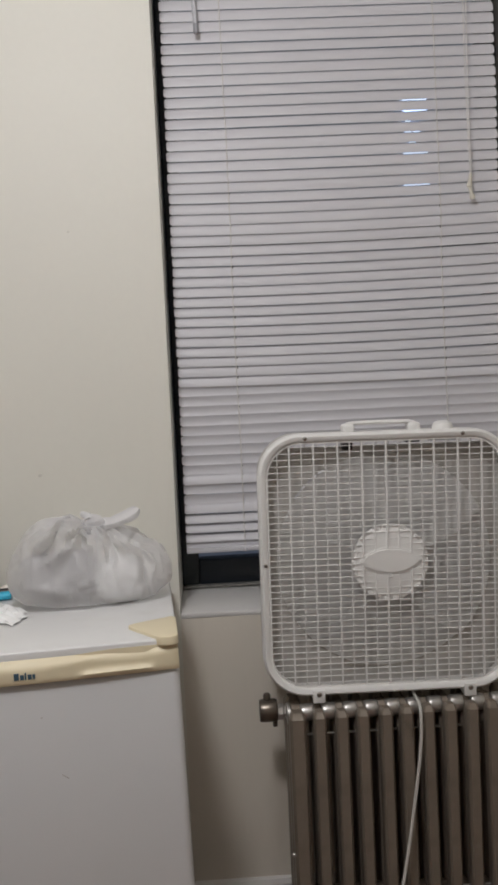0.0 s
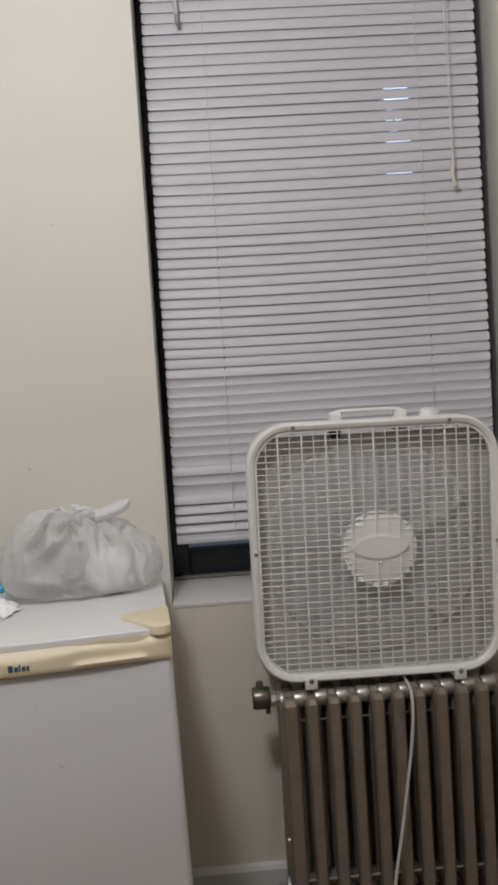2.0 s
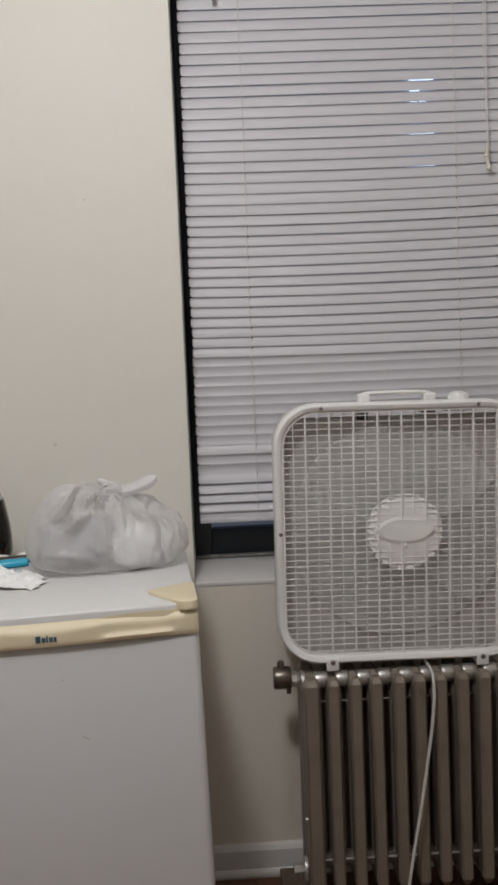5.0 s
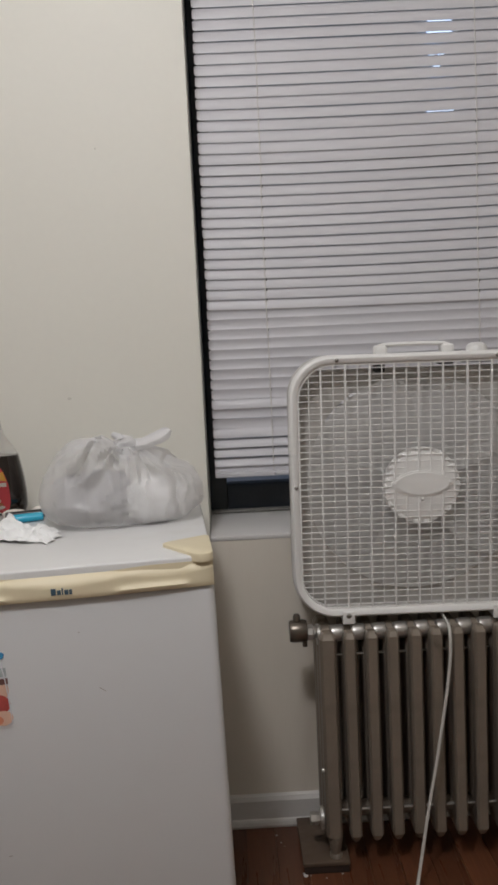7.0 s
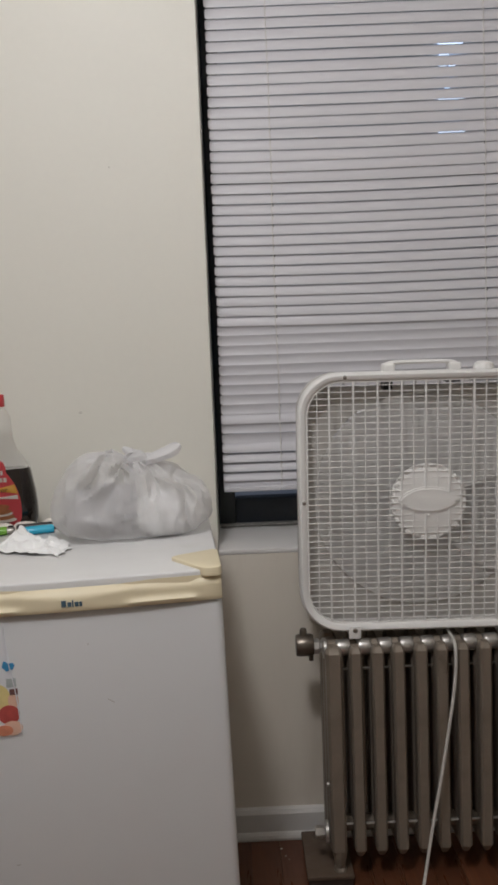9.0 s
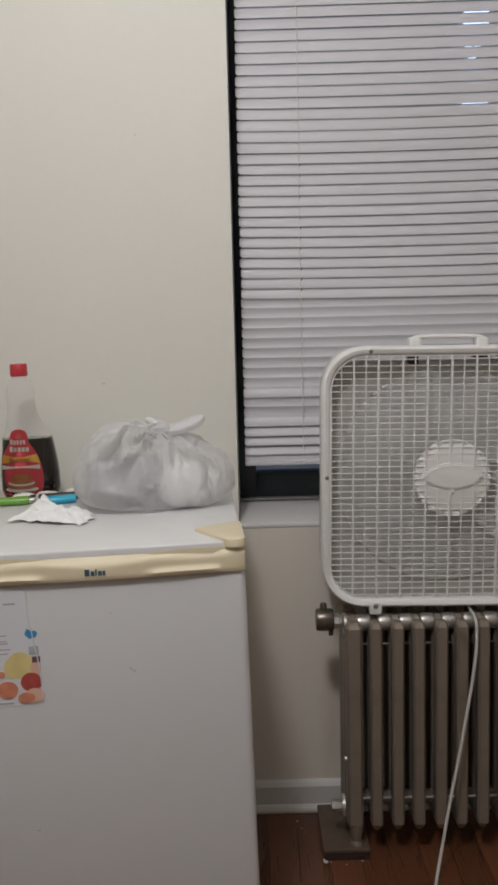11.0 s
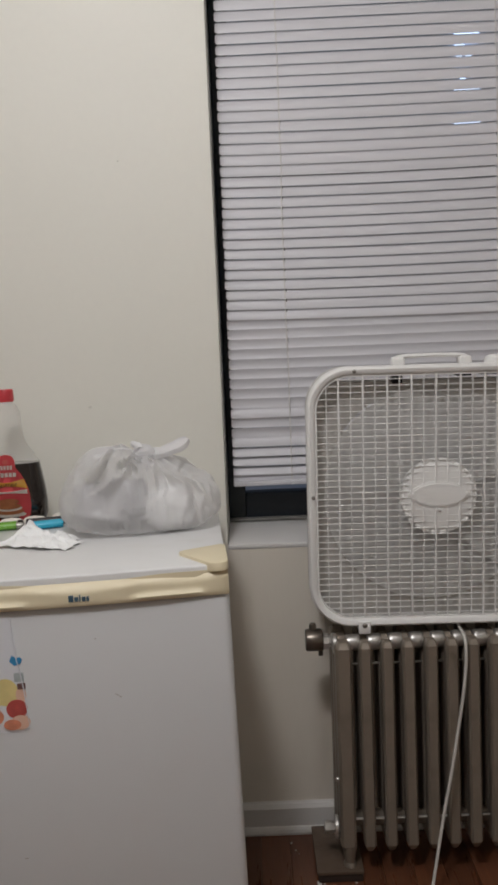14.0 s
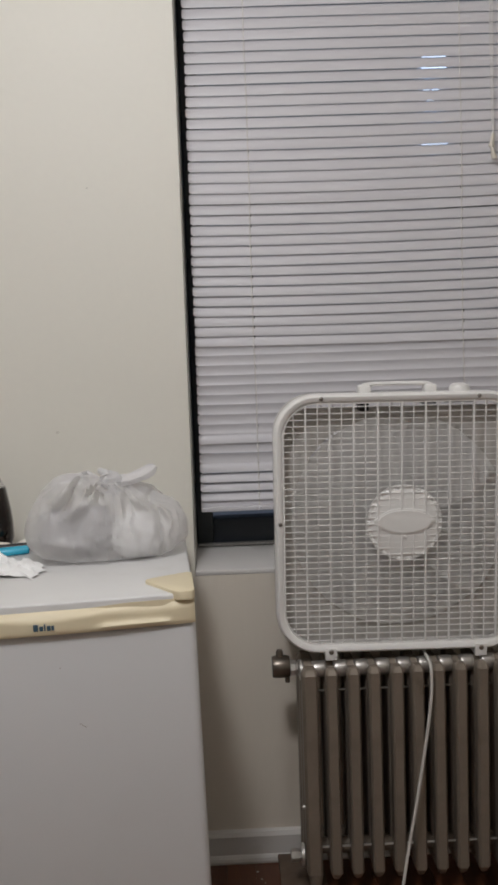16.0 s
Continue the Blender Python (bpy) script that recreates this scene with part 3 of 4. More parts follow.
part("rear_grille", bm, FANG, fan, smooth=False)

for x, w, h, d in ((-0.073, 0.020, 0.030, 0.030), (0.061, 0.030, 0.018, 0.030), (0.123, 0.060, 0.016, 0.045)):
    part("handle_clip" if x < 0.1 else "switch_box", box(x - w / 2, x + w / 2, 0.030, 0.030 + d, FH - 0.008 - h, FH - 0.008, bevel=0.002), BLACK, fan, "black fixing inside the housing")
path = smooth_path([(-0.082, 0.030, FH - 0.004), (-0.079, 0.030, FH + 0.010), (-0.066, 0.030, FH + 0.0160), (-0.03, 0.030, FH + 0.0175), (0.018, 0.030, FH + 0.0175), (0.054, 0.030, FH + 0.0160), (0.067, 0.030, FH + 0.010), (0.070, 0.030, FH - 0.004)], 6)
handle = part("handle", sweep(path, 0.0125, 12, sx=0.36), FANG, fan, "folded carrying handle, grey-white")
for x in (-0.073, 0.061):
    part("handle_post", box(x - 0.0125, x + 0.0125, 0.013, 0.047, FH - 0.004, FH + 0.0155, bevel=0.005, seg=3), FANW, handle)
part("speed_knob", lathe([(0.021, -0.004), (0.021, 0.006), (0.018, 0.012), (0.010, 0.0155), (0.002, 0.016)], 24, at=(0.123, 0.032, FH)), FANW, fan)
for x, zz in ((-0.164, FH - 0.009), (0.156, FH - 0.009), (-FW / 2 + 0.0105, cz + 0.006), (FW / 2 - 0.0105, cz + 0.006)):
    part("screw", lathe([(0.0042, 0.003), (0.0042, -0.0008), (0.0028, -0.0016)], 12, axis="Y", at=(x, 0.001, zz)), STEEL, fan, "small steel screw")
for x in (-0.149, 0.164):
    clip = part("foot", box(x - 0.0125, x + 0.0125, -0.003, 0.010, -0.0135, 0.013, bevel=0.002), FANW, fan)
    part("foot_pad", box(x - 0.011, x + 0.011, 0.006, 0.10, -0.0145, -0.0005, bevel=0.002), FANW, clip)
    part("screw", lathe([(0.0052, 0.003), (0.0052, -0.0045), (0.0032, -0.0058)], 12, axis="Y", at=(x, 0, 0.005)), STEEL, clip, "small steel screw")


# ---- radiator ----
radiator = thing("radiator", pose(0, 0, 0), "bronze painted cast iron column radiator below the window", "radiator")
RX0, PITCH, NSEC = 0.2295, 0.0441, 14
RTOP, RLOW = 0.4965, 0.100


def column(bm, y, top, bottom, w=0.0124, d=0.0185):
    """A flattened eight-sided column with a tapered crown and foot."""
    rows = [(bottom, 0.25), (bottom + 0.006, 0.62), (bottom + 0.018, 1), (0.25, 0.98), (top - 0.011, 1), (top - 0.003, 0.74), (top, 0.50)]
    shape = [(0.66, 1), (1, 0.66), (1, -0.66), (0.66, -1), (-0.66, -1), (-1, -0.66), (-1, 0.66), (-0.66, 1)]
    rings = [[bm.verts.new((sx * w * (k if k > 0.5 else k + 0.1), y + sy * d * k, zz)) for sx, sy in shape] for zz, k in rows]
    for a, b in zip(rings, rings[1:]):
        for i in range(8):
            bm.faces.new((a[i], a[(i + 1) % 8], b[(i + 1) % 8], b[i]))
    bm.faces.new(rings[0]), bm.faces.new(rings[-1])


def shared_mesh(name, bm, material, angle=50):
    bmesh.ops.recalc_face_normals(bm, faces=bm.faces)
    for f in bm.faces:
        f.smooth = True
    me = bpy.data.meshes.new(name)
    bm.to_mesh(me)
    bm.free()
    me.set_sharp_from_angle(angle=radians(angle))
    me.materials.append(material)
    return me


bm = bmesh.new()
column(bm, 0, 0.509, 0.056)
col_me = shared_mesh("column", bm, RAD, 25)
bm = bmesh.new()
column(bm, 0, 0.509, 0.056, 0.0165, 0.0245)
end_me = shared_mesh("column", bm, RAD, 25)
head_me = shared_mesh("header", box(-0.0105, 0.0105, -0.19, -0.088, -0.019, 0.004, bevel=0.006), RAD)
hub_bm = lathe([(0.0160, -0.0140), (0.0170, -0.0100), (0.0174, -0.004), (0.0174, 0.004), (0.0170, 0.0100), (0.0160, 0.0140)], 20, axis="X")
hub_me = bpy.data.meshes.new("hub")
bmesh.ops.recalc_face_normals(hub_bm, faces=hub_bm.faces)
for f in hub_bm.faces:
    f.smooth = True
hub_bm.to_mesh(hub_me)
hub_me.materials.append(HUB)
dull_me = bpy.data.meshes.new("hub")
hub_bm.to_mesh(dull_me)
dull_me.materials.append(RAD)
hub_bm.free()
rnd = random.Random(8)
for i in range(NSEC):
    x = RX0 + PITCH * i
    turn = pose(x, 0, 0, 0, rnd.gauss(0, 0.12), rnd.gauss(0, 0.25))
    for y in (-0.188, -0.138, -0.088):
        share("column", end_me if i in (0, NSEC - 1) else col_me, radiator, turn @ pose(-0.0035 if i == 0 else 0, y + (0.006 if i == 0 else 0), 0))
    for zz in (RTOP, RLOW):
        share("header", head_me, radiator, turn @ pose(0, 0, zz))
    if i < NSEC - 1:
        for y in (-0.155,):
            share("hub", hub_me, radiator, pose(x + PITCH / 2, y, RTOP - 0.0005, rnd.uniform(0, 40), 0, 0), "worn silver painted hub between sections")
            share("hub", dull_me, radiator, pose(x + PITCH / 2, y + 0.01, RLOW + 0.006))
XL = RX0 + PITCH * (NSEC - 1)
for zz, y, mt in ((0.124, -0.184, HUB), (0.448, -0.150, STEEL)):
    part("tie_rod", sweep([(RX0 - 0.012, y, zz), (RX0 + 0.3, y, zz - 0.001), (XL + 0.012, y, zz)], 0.0028, 8), mt, radiator, "thin steel tie rod")
for x in (RX0, XL):
    bm = lathe([(0.0150, 0.10), (0.0155, 0.064), (0.0125, 0.046), (0.0105, 0.034), (0.0135, 0.0290), (0.0135, 0.0255)], 12, sy=1.35, at=(x + 0.001, -0.186, 0))
    part("leg", bm, RAD, radiator)
    part("leg", lathe([(0.0118, 0.10), (0.0125, 0.070), (0.0090, 0.031), (0.0125, 0.0255)], 12, at=(x, -0.09, 0)), RAD, radiator)
    part("end_ring", lathe([(0.010, -0.005), (0.023, -0.004), (0.0245, 0.002), (0.018, 0.006)], 20, axis="X", at=(x - 0.0225 if x == RX0 else x + 0.0135, -0.165, RLOW - 0.002)), HUB, radiator)
part("end_nut", lathe([(0.009, -0.022), (0.0135, -0.021), (0.0135, -0.008), (0.010, 0.003)], 6, axis="X", at=(RX0 - 0.027, -0.165, RLOW - 0.002)), HUB, radiator)
part("bleed_screw", lathe([(0.004, 0.004), (0.0042, -0.001), (0.002, -0.003)], 10, axis="Y", at=(RX0 - 0.0205, -0.1985, 0.2195)), HUB, radiator, "small bright bleed screw")
valve = part("valve", lathe([(0.006, -0.019), (0.0215, -0.0185), (0.0235, -0.013), (0.0235, 0.013), (0.0215, 0.018), (0.010, 0.019)], 14, axis="X", at=(0.1735, -0.145, 0.501)), BRASS, radiator, "tarnished brass radiator valve cap")
part("stem", lathe([(0.0075, -0.006), (0.0075, 0.006), (0.0055, 0.010), (0.002, 0.0105)], 12, at=(0.171, -0.145, 0.527)), BRASS, valve)
part("bolt", lathe([(0.005, -0.006), (0.005, 0.006)], 8, at=(0.186, -0.150, 0.475)), BRASS, valve)
part("union_ring", lathe([(0.014, -0.004), (0.0205, -0.003), (0.0205, 0.003), (0.014, 0.005)], 20, axis="X", at=(0.2135, -0.160, 0.4965)), HUB, valve, "worn silver end ring")
part("union_nut", lathe([(0.010, -0.010), (0.0170, -0.009), (0.0170, 0.001), (0.0125, 0.003), (0.0125, 0.006), (0.0175, 0.008), (0.0175, 0.014), (0.012, 0.018)], 8, axis="X", at=(0.2015, -0.150, 0.499)), HUB, valve, "worn silver union nut")
for x in (0.159, XL - 0.05):
    block = tagged(link("floor_block", box(x, x + 0.098, -0.212, -0.030, 0.0165, 0.0255, bevel=0.0025), BLOCK), "paint-spattered brown wooden block below the radiator leg", "wood block", "blocks below the radiator")
    # coloured dark to paint in the shade on the block's front
    part("base", box(x + 0.003, x + 0.096, -0.2095, -0.032, 0, 0.0165, bevel=0.001), BLOCKSHADE, block, "lower part of the block, coloured dark for the shade on its front")

cord_pts = [(0.478, -0.090, 0.523), (0.476, -0.150, 0.5185), (0.4755, -0.192, 0.5150), (0.4750, -0.2085, 0.506), (0.4745, -0.2140, 0.488), (0.4730, -0.2180, 0.456), (0.4650, -0.222, 0.395), (0.4515, -0.228, 0.320), (0.437, -0.236, 0.248), (0.415, -0.248, 0.150), (0.396, -0.264, 0.064), (0.382, -0.284, 0.016), (0.374, -0.306, 0.0045), (0.345, -0.40, 0.0045), (0.36, -0.55, 0.0045), (0.62, -0.62, 0.0045)]
tagged(link("power_cord", sweep(smooth_path(cord_pts, 8), 0.0030, 8, sx=1.1), CABLE), "white flat power cord hanging over the radiator to the floor", "power cord")

tape = smooth_path([(0.444, -0.2075, 0.486), (0.449, -0.2095, 0.478), (0.455, -0.2090, 0.468), (0.457, -0.2085, 0.452)], 5)
tagged(link("tape_scrap", sweep(tape, 0.0055, 8, sx=0.16), glass_mat("clear_tape", (0.9, 0.9, 0.88), 0.12, 1.2, 0.55)), "scrap of clear tape stuck on a radiator column", "tape")
rnd = random.Random(12)
for x, y, r in ((0.1635, -0.2125, 0.008), (0.1625, -0.2075, 0.007), (0.166, -0.2135, 0.004), (0.174, -0.214, 0.0025), (0.240, -0.2135, 0.003), (0.112, -0.055, 0.004), (0.120, -0.085, 0.003), (0.127, -0.10, 0.002), (0.205, -0.225, 0.003), (0.165, -0.216, 0.003)):
    bm = lathe([(r * 0.6, 0.0), (r * 0.5, 0.0006), (r * 0.25, 0.0009)], 7, sx=1.4)
    for v in bm.verts:
        v.co += Vector((1, 1, 0)) * 0.0012 * noise.noise(v.co * 400 + Vector((x, y, 0)) * 90)
    link("paint_fleck", bm, TRIM, floor, m=pose(x, y, 0.0001, 0, 0, rnd.uniform(0, 180)))


# ---- refrigerator ----
FRM = pose(0.0290, -0.585, 0.0090, 0, -1.1, 0) @ pose(0, 0, 0, 0, 0, 3.8)
RWID, RDEP, RHT = 0.467, 0.530, 0.772
fridge = thing("mini_fridge", FRM, "white compact refrigerator with a yellowed beige handle strip", "refrigerator")
part("body", box(-RWID + 0.003, -0.003, 0.058, RDEP, 0.022, RHT - 0.022, bevel=0.006), FRIDGE, fridge)
part("top_panel", box(-RWID, 0, 0.0015, RDEP + 0.004, RHT - 0.022, RHT, bevel=0.0035, seg=3), FRTOP, fridge, "white laminate top, slightly stained")
part("door_seal", box(-RWID + 0.008, -0.008, 0.048, 0.058, 0.03, RHT - 0.028), SEAL, fridge)
door = part("door", box(-RWID, 0, 0.0, 0.049, 0.024, RHT - 0.0455, bevel=0.013, seg=4), FRIDGE, fridge)

# beige strip across the door's top, bowed, with two shallow finger scoops
bm = bmesh.new()
NU, NV = 72, 10
front_rows = []


def ease(a, b, x):
    t = min(max((x - a) / (b - a), 0), 1)
    return t * t * (3 - 2 * t)


def strip_top(u):
    s = abs(u - 0.5) * 2
    return RHT - 0.0130 + 0.0040 * ease(0.25, 0.62, s) + 0.001 * ease(0.82, 0.95, s)


for i in range(NU + 1):
    u = i / NU
    s = abs(u - 0.5) * 2
    x = -RWID * (1 - u)
    low, top = RHT - 0.0478, strip_top(u)
    bow = -0.0065 * (1 - s ** 2.2)
    end = 0.004 * ease(0.965, 1.0, s) ** 2
    row = []
    for j in range(NV + 1):
        v = j / NV
        scoop = 0.0045 * ease(0.30, 0.42, s) * (1 - ease(0.78, 0.86, s)) * ease(0.22, 0.34, v)
        lip = -0.002 * math.exp(-((v - 0.17) / 0.1) ** 2) * ease(0.30, 0.42, s) * (1 - ease(0.78, 0.86, s))
        shoulder = 0.66 + 0.10 * math.cos(9.5 * (s - 0.35))
        round_off = 0.010 * max(0.0, (v - shoulder) / (1 - shoulder)) ** 1.4 if v > 0.5 else 0.0022 * (1 - 2 * v) ** 6
        row.append(bm.verts.new((x, -0.004 + bow + scoop + lip + end + round_off, low + (top - low) * v)))
    row.append(bm.verts.new((x, 0.0008, top + 0.001)))
    row.append(bm.verts.new((x, 0.0008, low)))
    front_rows.append(row)
for a, b in zip(front_rows, front_rows[1:]):
    n = len(a)
    for j in range(n):
        bm.faces.new((a[j], a[(j + 1) % n], b[(j + 1) % n], b[j]))
bm.faces.new(front_rows[0]), bm.faces.new(front_rows[-1])
strip = part("handle_strip", bm, BEIGE, door, "yellowed beige plastic handle strip")
# the maker's mark as five plain strokes
for i, (w, h) in enumerate(((0.0075, 0.0105), (0.006, 0.0075), (0.0024, 0.0105), (0.006, 0.0075), (0.0042, 0.0075))):
    x = -RWID / 2 - 0.0165 + (0, 0.0092, 0.0163, 0.0205, 0.0276)[i]
    part("maker_mark", box(x, x + w, -0.0117, -0.0095, RHT - 0.0395, RHT - 0.0395 + h, bevel=0.0004, seg=1), INK, door, "plain dark blue strokes", smooth=False)
# hinge cover at the corner of the top
pts = [(0.0015, 0.004), (0.0015, 0.118), (-0.006, 0.124), (-0.068, 0.096), (-0.077, 0.088), (-0.076, 0.078), (-0.034, 0.004), (-0.028, -0.005), (-0.020, -0.0095), (-0.010, -0.0095), (-0.003, -0.006), (0.0005, 0.000)]
bm = plate(pts, 0, 0.0135, 0.0025)
hinge = part("hinge_cover", bm, BEIGE, fridge, "yellowed beige hinge cover", m=pose(0, 0, RHT + 0.0055) @ Matrix(((1, 0, 0, 0), (0, 0, 1, 0), (0, -1, 0, 0), (0, 0, 0, 1))))
for x, zl in ((-0.04, -0.0082), (-RWID + 0.04, 0.0)):
    for y in (0.08, RDEP - 0.05):
        part("foot", lathe([(0.016, zl), (0.018, zl + 0.004), (0.013, 0.022)], 14, at=(x, y, 0)), BLACK, fridge)
for x, zz, w, tilt in ((-0.186, 0.573, 0.012, 35), (-0.352, 0.315, 0.006, -5), (-0.215, 0.668, 0.003, 0)):
    part("scuff", box(-w / 2, w / 2, -0.0004, 0.0006, -0.0007, 0.0007), SCUFF, door, "small dark scuff", m=pose(x, 0, zz, 0, tilt, 0))

# sticker on the door
sticker = part("sticker", plate([(-0.430, 0.0), (-0.301, 0.0), (-0.2975, 0.006), (-0.313, 0.172), (-0.318, 0.186), (-0.430, 0.186)], -0.0008, 0.0002), STICKER, door, "white product sticker with fruit and print, edge lifting", smooth=False, m=pose(-0.030, 0, 0.527))
part("sticker_curl", sweep(smooth_path([(-0.314, -0.0022, 0.186), (-0.3125, -0.003, 0.14), (-0.3030, -0.0026, 0.075), (-0.2980, -0.0016, 0.006)], 6), 0.0009, 6), STICKER, sticker)


def dot(cx_, cz_, a, b, mt, lvl):
    part("fruit_print", plate(ellipse(cx_ + 0.0085, cz_, a, b), -0.0009 - 0.0003 * lvl, -0.0004), mt, sticker, smooth=False)


dot(-0.340, 0.066, 0.020, 0.022, YELLOWP, 1)
dot(-0.352, 0.062, 0.013, 0.017, YELLOWP, 2)
dot(-0.370, 0.052, 0.0062, 0.0055, ORANGEP, 2)
dot(-0.316, 0.060, 0.008, 0.013, PEACHP, 2)
dot(-0.324, 0.038, 0.0165, 0.0155, REDP, 4)
dot(-0.362, 0.027, 0.0165, 0.0140, ORANGEP, 4)
dot(-0.320, 0.016, 0.015, 0.0120, PEACHP, 5)
dot(-0.333, 0.013, 0.0135, 0.0085, ORANGEP, 6)
part("jar_print", box(-0.316, -0.301, -0.0014, -0.0004, 0.082, 0.096), mat("jar_grey_print", (0.42, 0.46, 0.46), vary=0.2, scale=80), sticker, smooth=False)
part("jar_print", box(-0.312, -0.2995, -0.0022, -0.0004, 0.070, 0.079), mat("jar_brown_print", (0.16, 0.08, 0.07), vary=0.2, scale=80), sticker, smooth=False)
part("ice_print", plate([(-0.321, 0.116), (-0.314, 0.108), (-0.304, 0.111), (-0.301, 0.117), (-0.304, 0.121), (-0.310, 0.1205), (-0.317, 0.125)], -0.0014, -0.0004), BLUEP, sticker, smooth=False)
letters("print_words", "cu.ft", 0.0195, GREYINK, sticker, pose(-0.362, -0.0010, 0.143), "RIGHT")
letters("print_words", "Refrigerator", 0.0112, DARKINK, sticker, pose(-0.358, -0.0010, 0.126), "RIGHT")
part("print_bar", box(-0.350, -0.332, -0.0012, -0.0004, 0.1645, 0.1672), GREYINK, sticker, smooth=False)
for x1, zz in ((-0.349, 0.1145), (-0.349, 0.105), (-0.347, 0.1015), (-0.344, 0.092), (-0.349, 0.085), (-0.365, 0.068), (-0.384, 0.056)):
    part("print_bar", box(-0.425, x1, -0.0011, -0.0004, zz, zz + 0.0017), GREYINK, sticker, smooth=False)
part("print_bar", box(-0.426, -0.345, -0.0011, -0.0004, 0.0035, 0.0062), GREYINK, sticker, smooth=False)


def on_fridge(x, y, dz=0.0, rz=0.0):
    return FRM @ pose(x, y, RHT + dz, 0, 0, rz)


# ---- plastic bag ----
bag = thing("plastic_bag", on_fridge(-0.147, 0.335), "cloudy white plastic carrier bag, tied shut and bulging", "plastic bag")
KNOT = Vector((0.012, -0.012, 0.146))


def sgn_pow(v, e):
    return math.copysign(abs(v) ** e, v)


# creases on the front: from x, z to x, z, width and depth
CREASES = ((-0.040, 0.156, -0.084, 0.100, 0.0075, 0.026), (-0.014, 0.138, -0.002, 0.096, 0.0060, 0.013), (-0.018, 0.056, 0.030, 0.004, 0.0050, 0.006),
           (0.034, 0.135, 0.050, 0.108, 0.006, 0.012), (0.082, 0.112, 0.112, 0.070, 0.006, 0.011), (0.098, 0.085, 0.106, 0.012, 0.006, 0.008), (-0.058, 0.158, -0.118, 0.100, 0.009, -0.009),
           (-0.026, 0.060, 0.022, 0.012, 0.005, -0.006), (-0.105, 0.050, -0.03, 0.034, 0.008, -0.003), (-0.024, 0.150, -0.062, 0.095, 0.010, -0.007))
GATHERS = ((188, 6, 0.008), (201, 8, -0.008), (215, 6, 0.010), (229, 7, -0.010), (264, 12, 0.006), (320, 6, 0.010), (337, 8, -0.010))
bm = bmesh.new()
NA, NB = 220, 100
grid = []
for i in range(NB + 1):
    row = []
    ph = math.pi * (i / NB - 0.5)
    for j in range(NA):
        th = 2 * math.pi * j / NA
        e1, e2 = 0.40, 0.70
        x = 0.152 * sgn_pow(math.cos(ph), e1) * sgn_pow(math.cos(th), e2)
        y = 0.100 * sgn_pow(math.cos(ph), e1) * sgn_pow(math.sin(th), e2)
        h = 0.5 + 0.5 * sgn_pow(math.sin(ph), 0.60)
        tall = 0.134 - 0.022 * ease(0.02, 0.14, x) - 0.006 * ease(0.08, 0.15, -x)
        p = Vector((x * (1 - 0.11 * ease(0.35, 1, h) - 0.05 * ease(0.3, 0.0, h)), y * (1 - 0.25 * ease(0.4, 1, h)), tall * h))
        # drawn up to the knot
        d = math.hypot(p.x - KNOT.x, (p.y - KNOT.y) * 1.2)
        p.z += 0.024 * ease(0.004, -0.035, p.x) * (1 - 0.60 * ease(-0.075, -0.14, p.x)) * ease(0.45, 0.9, h)
        p.z += 0.014 * math.exp(-(d / 0.035) ** 2) * ease(0.55, 1, h)
        # folds that run down from the knot
        a = math.atan2(p.y - KNOT.y, p.x - KNOT.x)
        dist = (p - KNOT).length
        fold = 0.6 * (1 - 2 * abs(math.sin(5 * a + 1.6 * noise.noise(p * 13)))) + 0.4 * (1 - 2 * abs(math.sin(11 * a + 2.4 * noise.noise(p * 20 + Vector((3, 1, 2))))))
        amp = 0.0090 * ease(0.012, 0.05, dist) * (1 - 0.62 * ease(0.08, 0.19, dist))
        # broad gathers on the front: ridges and valleys at set angles below the knot
        face = math.degrees(math.atan2(p.z - KNOT.z, p.x - KNOT.x)) % 360
        gather = sum(dep * math.exp(-((face - mid + 14 * noise.noise(p * 9)) / wid) ** 2) for mid, wid, dep in GATHERS)
        p += Vector((0, -1, 0.25)) * gather * ease(0.0, -0.05, y) * ease(0.012, 0.04, dist) * (1 - ease(0.07, 0.19, dist))
        for x0, z0, x1, z1, wide, deep in CREASES:
            ex, ez = x1 - x0, z1 - z0
            t = min(max(((p.x - x0) * ex + (p.z - z0) * ez) / (ex * ex + ez * ez), 0), 1)
            off = math.hypot(p.x - x0 - ex * t, p.z - z0 - ez * t) + 0.0010 * noise.noise(p * 60)
            p.y += 1.9 * deep * math.exp(-(off / wide) ** 2) * math.sin(math.pi * (0.15 + 0.7 * t)) * ease(0.0, -0.03, y)
        crease = 1 - abs(noise.noise(p * 24 + Vector((5, 0, 1)))) * 2.2
        wob = 0.007 * noise.noise(p * 11) + 0.0050 * crease * noise.noise(p * 15 + Vector((9, 9, 2))) + 0.0010 * noise.noise(p * 70)
        for sc, hgt in ((9, 0.0032), (22, 0.0015)):
            dd = noise.voronoi(p * sc + Vector((0.6 * noise.noise(p * 30), 0, 0.3)))[0]
            wob += hgt * (math.exp(-(dd[1] - dd[0]) / 0.22) - 0.35) - hgt * 0.5 * (dd[0] - 0.4)
        n = Vector((x / 0.152, y / 0.10, (h - 0.4) * 1.4))
        n = n.normalized() if n.length > 1e-6 else Vector((0, 0, 1))
        keep = ease(0.0, 0.14, h)
        p += n * (fold * amp + wob) * (0.25 + 0.75 * keep)
        p.z = max(p.z, 0.0008)
        row.append(bm.verts.new(p))
    grid.append(row)
for a, b in zip(grid, grid[1:]):
    for j in range(NA):
        bm.faces.new((a[j], a[(j + 1) % NA], b[(j + 1) % NA], b[j]))
bmesh.ops.remove_doubles(bm, verts=bm.verts[:], dist=0.00005)
skin = part("bag_body", bm, BAG, bag)


